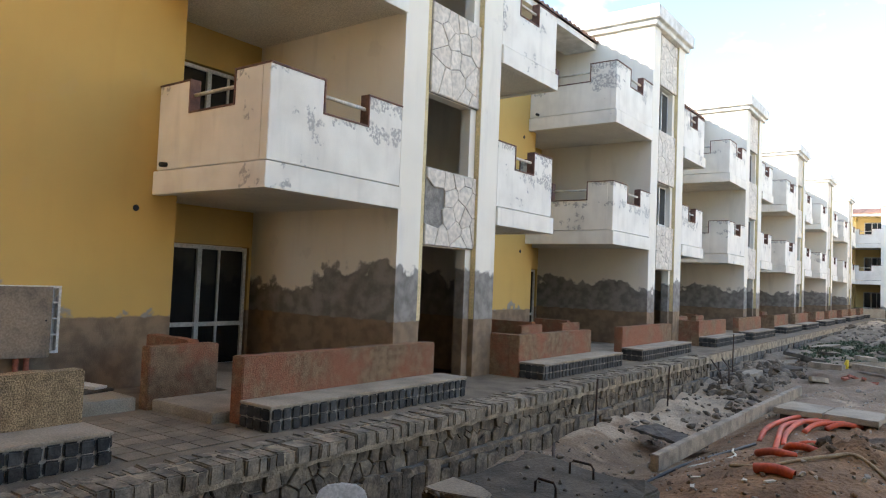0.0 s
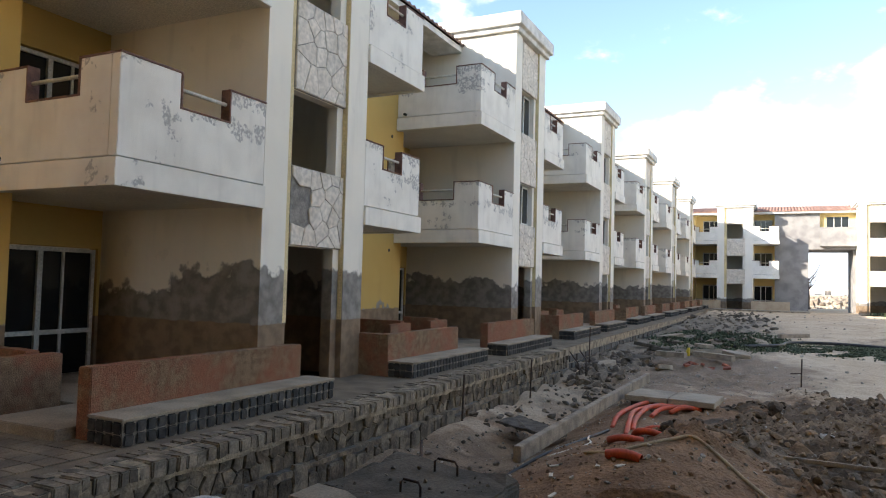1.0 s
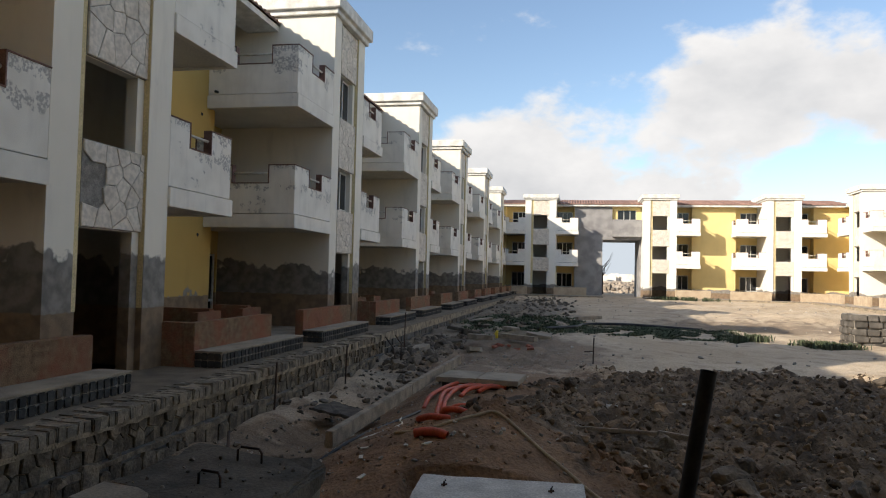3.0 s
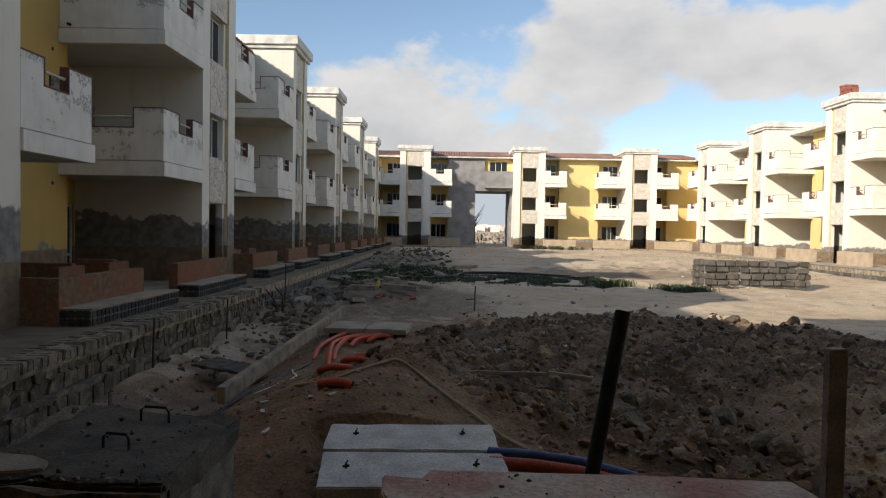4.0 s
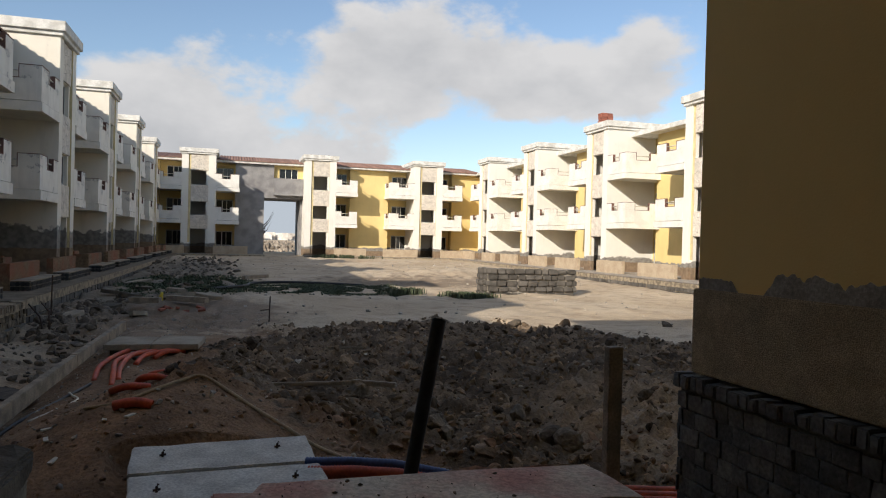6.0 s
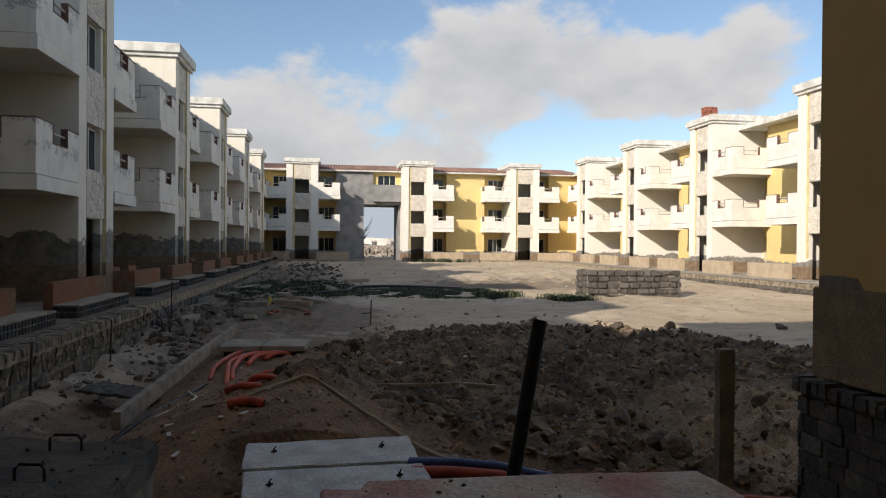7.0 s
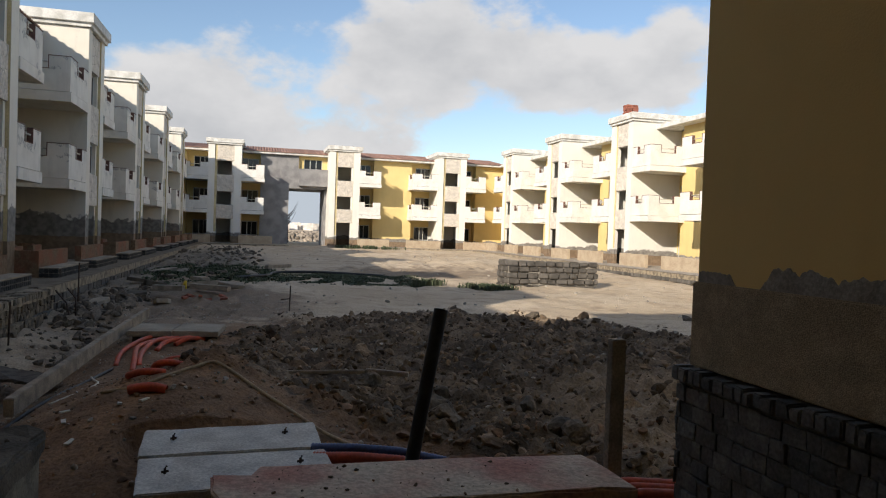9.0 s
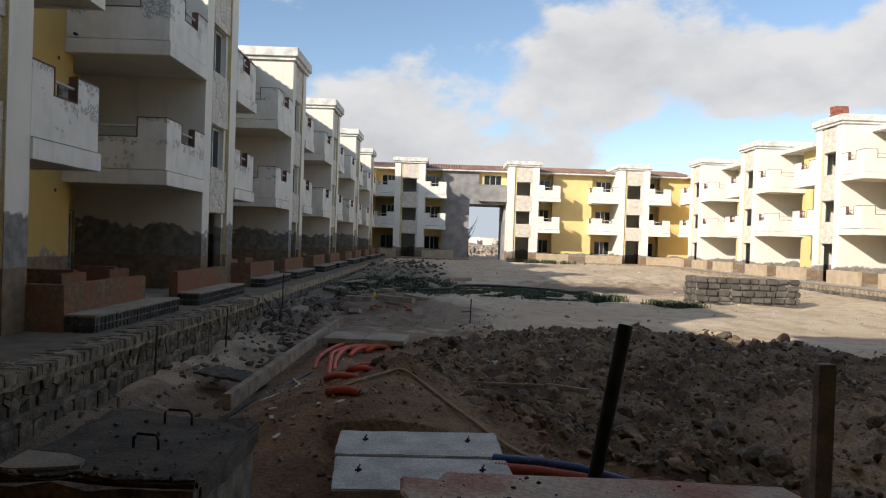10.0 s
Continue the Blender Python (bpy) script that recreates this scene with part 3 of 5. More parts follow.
def coping_front(end):
    """Red-brown facing in the notch and along the top edge."""
    s, near, n0, n1 = notches(end)
    t = 0.022
    pts = [(near, TOP), (n0, TOP), (n0, LOW), (n1, LOW), (n1, TOP), (end, TOP), (end, TOP + t), (n1 - s * t, TOP + t), (n1 - s * t, LOW + t), (n0 + s * t, LOW + t), (n0 + s * t, TOP + t), (near, TOP + t)]
    return slab(Geo(), pts, lambda p, a: (a, p[0], p[1]), OUT - WALL - 0.012, OUT + 0.012).mesh("coping", reveal_red)


def coping_end(end):
    s = 1 if end > 0 else -1
    t, o = 0.022, OUT - WALL - 0.012
    pts = [(0, TOP), (0.72, TOP), (0.72, LOW), (1.72, LOW), (1.72, TOP), (o, TOP), (o, TOP + t), (1.72 - t, TOP + t), (1.72 - t, LOW + t), (0.72 + t, LOW + t), (0.72 + t, TOP + t), (0, TOP + t)]
    return slab(Geo(), pts, lambda p, a: (p[0], a, p[1]), end - s * (WALL + 0.012), end + s * 0.012).mesh("coping", reveal_red)


def rail_meshes(end):
    s = 1 if end > 0 else -1
    span = abs(end) - HALF
    n0, n1 = s * (HALF + span * 0.29), s * (HALF + span * 0.64)
    a = Geo().tube([(OUT - 0.07, n0, 1.06), (OUT - 0.07, n1, 1.06)], 0.028, 8)
    b = Geo().tube([(0.72, end - s * 0.07, 1.06), (1.72, end - s * 0.07, 1.06)], 0.028, 8)
    return a.mesh("rail", pale_pipe, smooth=True), b.mesh("rail", pale_pipe, smooth=True)


def recess_mesh(u_in, u_out, yellow):
    """One storey of the set-back wall with the balcony door's opening."""
    s = 1 if u_out > 0 else -1
    pts = [(u_in, 0), (u_in, 3.0), (u_out, 3.0), (u_out, 0), (s * 2.98, 0), (s * 2.98, 2.1), (s * 1.43, 2.1), (s * 1.43, 0)]
    return slab(Geo(), pts, lambda p, a: (a, p[0], p[1]), BACK - 0.2, BACK).mesh("recess_wall", yellow)


def ring(x0, x1, y0, y1, z0, z1, w):
    """A rectangular frame in one piece."""
    g = Geo()
    o = [(y0, z0), (y1, z0), (y1, z1), (y0, z1)]
    i = [(y0 + w, z0 + w), (y1 - w, z0 + w), (y1 - w, z1 - w), (y0 + w, z1 - w)]
    v = [(x, *p) for x in (x0, x1) for p in (*o, *i)]
    f = []
    for k in range(4):
        n = (k + 1) % 4
        f += [(k, n, 4 + n, 4 + k), (8 + k, 12 + k, 12 + n, 8 + n), (k, 8 + k, 8 + n, n), (4 + k, 4 + n, 12 + n, 12 + k)]
    return g.add(v, f)


def sliding_door(top, s, m):
    """Outer frame, a meeting stile, a slim stile, a middle rail and two panes."""
    y0, y1 = sorted((s * 1.44, s * 2.97))
    x0, x1, w = BACK - 0.12, BACK - 0.05, 0.06
    d = part("sliding_door", kept(("door", s), lambda: ring(x0, x1, y0, y1, 0.02, 2.08, w).mesh("door_frame", frame_alu)), top, "white aluminium sliding door", m)
    mid = (y0 + y1) / 2 - 0.2
    part("stile", solid(("st", s), "stile", frame_alu, x0 + 0.01, x1 + 0.012, mid - 0.035, mid + 0.045, 0.08, 2.02), d)
    part("stile", solid(("su", s), "stile", frame_alu, x0 + 0.01, x1 - 0.01, y1 - 0.58, y1 - 0.54, 0.08, 2.02), d)
    part("middle_rail", solid(("mr", s), "middle_rail", frame_alu, x0 + 0.012, x1 + 0.006, y0 + w, y1 - w, 0.72, 0.79), d)
    part("pane", kept(("pane", s, 0), lambda: pane_mesh(y0 + 0.06, mid)), d)
    part("pane", kept(("pane", s, 1), lambda: pane_mesh(mid, y1 - 0.06)), d)


def pane_mesh(y0, y1):
    return Geo().box(BACK - 0.10, BACK - 0.092, y0, y1, 0.08, 2.02).mesh("pane", glass)


def room_mesh(u0, u1):
    """A dark room behind a door."""
    pts = [(BACK - 3.0, 0), (BACK - 0.2, 0), (BACK - 0.2, -0.1), (BACK - 3.2, -0.1), (BACK - 3.2, 2.88), (BACK - 3.0, 2.88)]
    return slab(Geo(), pts, lambda p, a: (p[0], a, p[1]), u0, u1).mesh("room", dark_room)


def roof_mesh(length, mat):
    """Rows of half-round tiles running from ridge to eave."""
    g = Geo()
    e, r = (0.75, 8.72), (-5.2, 9.72)
    step = 0.26
    for i in range(int(length / step)):
        y = i * step
        for a in range(2):
            y0, y1 = y + a * step / 2, y + (a + 1) * step / 2
            h0, h1 = (0.0, 0.075) if a == 0 else (0.075, 0.0)
            g.add([(e[0], y0, e[1] + h0), (e[0], y1, e[1] + h1), (r[0], y1, r[1] + h1), (r[0], y0, r[1] + h0),
                   (e[0], y0, e[1] - 0.03), (e[0], y1, e[1] - 0.03)], [(0, 1, 2, 3), (4, 5, 1, 0)])
    return g.mesh("roof", mat)


def eave_mesh(u0, u1):
    g = Geo()
    g.box(-0.3, 0.68, u0, u1, 8.52, 8.68)
    g.add([(0.68, u0, 8.68), (0.68, u1, 8.68), (-5.2, u1, 9.68), (-5.2, u0, 9.68), (-5.2, u0, 8.6), (-5.2, u1, 8.6)], [(0, 1, 2, 3), (3, 2, 5, 4)])
    return g.mesh("eave", white_trim)


def wing(label, m, towers, white, yellow, tiles, extent, detail, gaps=(), skip=None, wide=1.0):
    """A three-storey wing: towers at the given places along it, balconies both sides, walls between. extent: its two ends."""
    top = thing("apartment_building", label, "building", m, group="wings round the yard")
    key = white.name
    ends = []
    for n, u in enumerate(towers):
        at = pose(0, u, 0)
        t = stair_tower(top, u, white, yellow, key, wide)
        part("cap", kept("cap", cap_mesh), t, "white projecting roof slab")
        if white is white_damp and n:
            for z0, z1 in ((3.5, 4.66), (6.22, 7.45)):
                w = part("casement", kept(("case", z0), lambda: ring(OUT - INSET - 0.17, OUT - INSET - 0.13, 0.02, 0.59, z0, z1, 0.05).mesh("casement", frame_alu)), t, "half-width white casement")
                part("pane", kept(("casepane", z0), lambda: Geo().box(OUT - INSET - 0.155, OUT - INSET - 0.147, 0.07, 0.54, z0 + 0.05, z1 - 0.05).mesh("pane", glass)), w)
        stones = panel_stones(n if n in detail else 1 + n % 3)
        if n in detail:
            for poly, th in stones:
                part("stone", stone_geo(Geo(), poly, th).mesh("stone", panel_stone), t)
        else:
            def joined():
                g = Geo()
                for poly, th in stones:
                    stone_geo(g, poly, th)
                return g.mesh("stone_facing", panel_stone)
            tagged(part("stone_facing", kept(("stones", 1 + n % 3), joined), t), kind="stuff")
        for s, end in ((-1, A_END), (1, B_END)):
            if (n, s) in gaps:
                continue
            paint = white_balcony(white)
            for k in (1, 2):
                b = part("balcony", kept(("bal", s, key), lambda: balcony_slab(end, soffit)), top, m=pose(0, u, 3.0 * k))
                part("lip", kept(("lip", s, key), lambda: balcony_lip(end, paint)), b)
                part("parapet", kept(("pf", s, key), lambda: parapet_front(end, paint)), b)
                part("parapet", kept(("pe", s, key), lambda: parapet_end(end, paint)), b)
                part("coping", kept(("cf", s), lambda: coping_front(end)), b, "red-brown edging")
                part("coping", kept(("ce", s), lambda: coping_end(end)), b, "red-brown edging")
                for me in kept(("rails", s), lambda: rail_meshes(end)):
                    part("rail", me, b, "cream pipe rail")
            edge = s * (abs(end) - 0.35)
            for k in range(3):
                part("recess_wall", kept(("rec", s, key), lambda: recess_mesh(s * HALF, edge, yellow)), top, m=pose(0, u, 3.0 * k))
                part("room", kept(("room", s), lambda: room_mesh(*sorted((s * HALF, s * 3.3)))), top, m=pose(0, u, 3.0 * k))
            part("return_wall", solid(("ret", s, key), "return_wall", yellow, BACK - 0.2, -0.2, *sorted((edge, edge + s * 0.2)), -0.6, 8.6), top, m=at)
            for k in range(3):
                sliding_door(top, s, pose(0, u, 3.0 * k))
        if (n, -1) not in gaps:
            ends.append((u + A_END + 0.35, -1))
        if (n, 1) not in gaps:
            ends.append((u + B_END - 0.35, 1))
    # plain painted walls between the recesses
    marks = sorted([(extent[0], 1), *ends, (extent[1], -1)])
    for (a, ka), (b, kb) in zip(marks, marks[1:]):
        if ka == 1 and kb == -1 and b - a > 0.1 and not (skip and a < skip[1] and b > skip[0]):
            g = Geo().box(-0.2, 0.0, a, b, -0.6, 8.52)
            part("wall", g.mesh("wall", yellow), top)
    g = Geo().box(-5.4, -5.2, extent[0], extent[1], -0.6, 9.66 if tiles else 8.5)
    part("rear_wall", g.mesh("rear_wall", white), top)
    if tiles:
        part("eave", eave_mesh(*extent), top)
        part("roof", roof_mesh(extent[1] - extent[0], tiles), top, "clay pantile roof", pose(0, extent[0], 0))
    else:
        part("roof", Geo().box(-5.4, 0.8, *extent, 8.52, 8.80).mesh("roof", white_trim, 0.01), top, "flat white roof slab")
    return top


def white_balcony(white):
    return parapet_white if white is white_damp else bright_parapet


bright_parapet = simple("clean_white_parapet", (0.82, 0.79, 0.73), (0.72, 0.69, 0.62), scale=1.5, fine=45, bump=0.15)
left_towers = [9.42 + PITCH * i for i in range(6)]
left_wing = wing("three-storey yellow and white block, paint flaking above damp walls", pose(-9, 0, 0), left_towers, white_damp, yellow_damp_shaded, roof_tile_dark, (-8.0, 71.0), (0, 1))
right_wing = wing("sunlit three-storey yellow and white block with stepped towers", pose(24.45, 0, 0, 0, 0, 180), [-(40.35 + 10.55 * i) for i in (2, 1, 0, -1)], white_dry, yellow_dry_sunlit, None, (-71.0, -20.0), ())
back_wing = wing("three-storey yellow block with a tall passage, part bare cement", pose(0, 69.0, 0, 0, 0, -90), [-3.4, 7.5, 18.07], white_dry, yellow_dry_sunlit, roof_tile, (-9.0, 24.4), (), gaps=((1, -1),), skip=(1.0, 5.9), wide=1.06)


def terrace(name, x0, x1, y0, y1, label):
    return thing(name, label, "terrace", kind="structure", data=Geo().box(x0, x1, y0, y1, -1.3, 0.0).mesh(name, paving_shaded if name == "terrace_left" else paving))


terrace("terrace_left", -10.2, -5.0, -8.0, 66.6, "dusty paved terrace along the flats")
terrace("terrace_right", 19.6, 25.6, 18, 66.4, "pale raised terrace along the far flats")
terrace("terrace_back_left", -5.0, 2.42, 64.4, 70.0, "raised terrace before the back block")
terrace("terrace_back_right", 6.0, 19.6, 64.4, 70.0, "raised terrace before the back block")


# ---- passage through the back wing ----
def passage():
    """Bare cement frame of the tall passage and the storey over it."""
    m = back_wing
    g = Geo().box(-5.4, 0.3, -0.24, 2.42, -0.6, 8.52)
    part("passage_pier", g.mesh("passage_pier", grey_render), m, "bare cement pier")
    g = Geo().box(-5.4, 0.3, 2.42, 6.05, 5.36, 6.1)
    part("passage_lintel", g.mesh("passage_lintel", grey_render), m, "bare cement lintel")
    g = Geo().box(-0.2, 0.3, 2.42, 3.3, 6.1, 8.52)
    part("passage_wall", g.mesh("passage_wall", grey_render), m, "bare cement wall")
    pts = [(3.3, 6.1), (3.3, 8.52), (6.05, 8.52), (6.05, 6.1), (5.55, 6.1), (5.55, 8.2), (3.8, 8.2), (3.8, 6.1)]
    part("passage_wall", slab(Geo(), pts, lambda p, a: (a, p[0], p[1]), -0.2, 0.0).mesh("passage_wall", yellow_dry_sunlit), m)
    b = part("balcony", Geo().box(0.0, 0.9, 3.3, 6.03, 5.62, 7.25).mesh("balcony", grey_render), m, "bare cement balcony")
    w = part("sliding_door", Geo().box(-0.16, -0.12, 3.8, 5.55, 6.1, 8.2).mesh("sliding_door", glass), m)
    for y in (3.8, 4.36, 4.93, 5.49):
        part("door_frame", Geo().box(-0.12, -0.06, y, y + 0.06, 6.1, 8.2).mesh("door_frame", frame_alu), w)
    g = Geo().box(-5.4, -0.2, 5.85, 6.05, -0.6, 8.6)
    part("passage_side", g.mesh("passage_side", grey_render), m, "bare cement side wall")


passage()
# the passage goes right through: the rear wall there is two pieces and a lintel
for ob in [o for o in back_wing.children if o.name.startswith("rear_wall")]:
    bpy.data.objects.remove(ob)
for u0, u1, z0 in ((-9.0, 2.42, -0.6), (2.42, 6.0, 5.36), (6.0, 24.4, -0.6)):
    part("rear_wall", Geo().box(-5.4, -5.2, u0, u1, z0, 9.66).mesh("rear_wall", white_dry), back_wing)


# ---- the near block beside and behind the camera ----
def near_block():
    top = thing("corner_block", "yellow painted block with flaking paint, rough band and dark stone plinth", "building")
    near_paint = plaster("yellow_paint_near", (0.80, 0.55, 0.21), 1.0, 0.9, 0.12, 0.3, 0.04)
    coarse = roughcast("brown_roughcast_band", (0.47, 0.36, 0.225), (0.38, 0.29, 0.18), 0.40, 0.7, 0.35, 170.0, 0.007)
    part("wall", Geo().box(2.28, 26, -9, 3.36, 0.94, 9.4).mesh("wall", near_paint, 0.01), top)
    part("band", Geo().box(2.262, 26, -9, 3.378, 0.94, 1.412).mesh("band", coarse, 0.008), top, "rough brown plaster band")
    part("plinth", Geo().box(2.23, 26, -9, 3.41, -0.7, 0.90).mesh("plinth", dark_joint), top)
    part("roof_slab", Geo().box(2.0, 26.5, -10, 3.7, 9.4, 9.75).mesh("roof_slab", white_trim), top)
    # unseen roof, storeys and passage walls, added to block sun and sky light
    part("roof_slab", Geo().box(-6.9, 2.0, -10, 3.7, 9.4, 9.75).mesh("roof_slab", white_trim), top)
    part("upper_storeys", Geo().box(-6.5, 2.28, -9, 3.36, 5.8, 9.4).mesh("upper_storeys", near_paint), top)
    part("passage_wall", Geo().box(-4.6, 2.28, -9.3, -9.0, -0.7, 5.8).mesh("passage_wall", near_paint), top)
    part("side_wall", Geo().box(-4.9, -4.6, -9, 1.0, -0.7, 5.8).mesh("side_wall", near_paint), top)
    rnd = random.Random(5)
    for row in range(9):
        z, y = -0.03 + 0.096 * row, 1.5 + 0.05 * (row % 2)
        while y < 3.40:
            w = min(rnd.uniform(0.07, 0.18), 3.42 - y)
            jog = [rnd.uniform(-0.007, 0.007) for _ in range(6)]
            poly = [(y + 0.003 + jog[0], z + 0.003), (y + w - 0.003 + jog[1], z + 0.003 + jog[2]), (y + w - 0.003 + jog[3], z + 0.092 + jog[4]), (y + 0.5 * w, z + 0.092 + jog[2]), (y + 0.003 + jog[5], z + 0.092)]
            stone_on(top, poly, lambda p, a: (2.23 - a, p[0], p[1]), rnd.uniform(0.006, 0.022), plinth_stone)
            y += w
    y = 3.44
    while y > 0.3:
        w = rnd.uniform(0.05, 0.11)
        g = Geo().box(2.2 - rnd.uniform(0, 0.018), 2.30, y - w + 0.004, y, 0.85, 0.925 + rnd.uniform(-0.012, 0.012))
        part("coping_block", roughen(g, 0.01, 11).mesh("coping_block", plinth_stone, 0.008), top)
        y -= w
    # plaster bared in a ragged strip where the paint has peeled off above the band
    bare = simple("bared_plaster", (0.36, 0.32, 0.26), (0.27, 0.235, 0.19), 0.95, 7, 60, 0.5)
    pts = [(1.0, 1.405)]
    for k in range(157):
        y = 1.0 + 0.015 * k
        h = 0.105 * lerp(1, 0, (y - 2.74) / 0.12) + 0.06 * lerp(0, 1, (y - 3.02) / 0.06)
        h *= 1.0 + 0.55 * noise.noise(Vector((y * 9, 3.3, 0))) + 0.35 * noise.noise(Vector((y * 31, 1, 0)))
        pts.append((y, 1.408 + max(h, 0.002)))
    pts.append((pts[-1][0], 1.405))
    part("peeled_patch", slab(Geo(), pts, lambda p, a: (a, p[0], p[1]), 2.275, 2.283).mesh("peeled_patch", bare), top, "bare plaster under peeled paint")
    return top


def stone_on(parent, poly, at, t, mat, name="stone"):
    """One stone of a wall's face: an outline, raised, with a worn edge and an uneven front."""
    n = len(poly)
    cx, cy = sum(p[0] for p in poly) / n, sum(p[1] for p in poly) / n
    v = [at(p, -0.02) for p in poly] + [at(p, t * 0.8) for p in poly]
    v += [at((cx + 0.9 * (p[0] - cx), cy + 0.9 * (p[1] - cy)), t * (0.95 + 0.35 * noise.noise(Vector((p[0] * 7, p[1] * 7, 4))))) for p in poly]
    v += [at((cx, cy), t * (1.0 + 0.25 * noise.noise(Vector((cx * 9, cy * 9, 1)))))]
    f = [(2 * n + i, 2 * n + (i + 1) % n, 3 * n) for i in range(n)]
    for k in (0, n):
        f += [(k + i, k + (i + 1) % n, k + n + (i + 1) % n, k + n + i) for i in range(n)]
    g = Geo().add(v, f)
    return part(name, g.mesh(name, mat), parent)


near_block()


# ---- loose stones ----
def rock_form(seed, level):
    """A broken stone about 1 across: a ball cut flat by several planes and pitted."""
    rnd = random.Random(seed)
    bm = bmesh.new()
    bmesh.ops.create_icosphere(bm, subdivisions=level, radius=1.0)
    cuts = [(Vector((rnd.gauss(0, 1), rnd.gauss(0, 1), rnd.gauss(0, 1))).normalized(), rnd.uniform(0.45, 0.8)) for _ in range(9)]
    out = []
    for v in bm.verts:
        p = v.co.copy()
        for n, d in cuts:
            k = p.dot(n) - d
            if k > 0:
                p -= n * k
        p += 0.12 * noise.noise_vector(p * 2.7 + Vector((seed, 0, 0)))
        out.append(p)
    bm.verts.index_update()
    faces = [tuple(v.index for v in f.verts) for f in bm.faces]
    bm.free()
    return out, faces


FORMS = [rock_form(k, 2) for k in range(8)]
FINE_FORMS = [rock_form(20 + k, 3) for k in range(5)]


def rock(g, x, y, z, size, rnd, flat=0.75, forms=FORMS):
    turn = Euler((rnd.uniform(0, 6.3), rnd.uniform(0, 6.3), rnd.uniform(0, 6.3))).to_matrix()
    sx, sy, sz = size * rnd.uniform(0.8, 1.5), size * rnd.uniform(0.7, 1.2), size * rnd.uniform(0.6, 1.0)
    verts, faces = rnd.choice(forms)
    v = []
    for p in verts:
        q = turn @ Vector((p.x * sx, p.y * sy, p.z * sz))
        v.append((x + q.x, y + q.y, z + flat * q.z))
    g.add(v, faces)


def scatter(name, label, category, mat, count, where, sizes, seed, sink=0.25):
    """Many stones on the ground, as one mesh. where: a function of the random source that gives a place."""
    rnd = random.Random(seed)
    g = Geo()
    for _ in range(count):
        x, y = where(rnd)
        s = sizes[0] * (sizes[1] / sizes[0]) ** (rnd.random() ** 1.8)
        rock(g, x, y, land(x, y) + s * (0.5 - sink), s, rnd)
    return thing(name, label, category, kind="stuff", data=g.mesh(name, mat))


def ellipse(cx, cy, rx, ry):
    def pick(rnd):
        a, r = rnd.uniform(0, 6.2832), math.sqrt(rnd.random()) * (1 + 0.25 * rnd.gauss(0, 1))
        return cx + rx * r * math.cos(a), cy + ry * r * math.sin(a)
    return pick


def mud_place(rnd):
    while True:
        x, y = rnd.uniform(-1.2, 12), rnd.uniform(3.5, 18.5)
        bare = math.hypot((x - 5.2) / 2.3, (y - 6.6) / 3.0) < 0.95 and rnd.random() < 0.75
        if not bare and in_mud(x, y) > 0.3 + 0.5 * rnd.random():
            return x, y


far_stone = simple("sunlit_rubble", (0.34, 0.28, 0.215), (0.20, 0.165, 0.13), 0.95, 2, 9, 0.6, lone=0.4)
heap_mat = simple("brown_lump", (0.27, 0.17, 0.105), (0.19, 0.12, 0.08), 0.98, 5, 35, 0.8, lone=0.3)
scatter("mud_clods", "dark clods of churned earth", "clods", clod_mat, 11000, mud_place, (0.012, 0.085), 1, 0.62)
scatter("mud_lumps", "larger broken lumps of dried mud", "clods", clod_mat, 520, mud_place, (0.07, 0.20), 11, 0.78)
scatter("trench_clods", "brown lumps of earth beside the slabs", "clods", heap_mat, 900, lambda r: (r.uniform(0.5, 4.2), r.uniform(4.0, 7.0)), (0.012, 0.09), 12, 0.5)
scatter("mud_stones", "pale stones lying in dark mud", "stones", pebble_mat, 420, mud_place, (0.012, 0.06), 2)
scatter("site_gravel", "small grit over trodden earth", "gravel", pebble_mat, 1500, lambda r: (r.uniform(-4.6, 1.5), r.uniform(4.5, 20)), (0.008, 0.035), 3)
scatter("heap_clods", "brown lumps on the spoil heap", "clods", heap_mat, 700, ellipse(-0.8, 7.2, 2.2, 3.2), (0.008, 0.05), 4, 0.4)
scatter("wall_rubble", "broken stones spilled from the retaining wall", "rubble", rubble_stone, 520, ellipse(-3.9, 19.8, 0.8, 3.2), (0.04, 0.24), 5, 0.35)
scatter("wall_rubble", "grey stones and mortar lumps beside the wall", "rubble", rubble_stone, 200, lambda r: (r.uniform(-4.8, -3.2), r.uniform(6, 18)), (0.02, 0.12), 6)
scatter("yard_stones", "stones strewn over the sandy yard", "stones", pebble_mat, 600, lambda r: (r.uniform(-3, 18), r.uniform(17, 60)), (0.018, 0.09), 7)
scatter("spoil_rubble", "rough stones along the weedy ditch", "rubble", rubble_stone, 380, ellipse(-2.5, 44, 2.4, 16), (0.06, 0.24), 8, 0.4)
scatter("far_rubble", "sunlit brown rubble beyond the passage", "rubble", far_stone, 3600, lambda r: (r.uniform(-6, 60), r.uniform(82, 320)), (0.2, 0.9), 9)


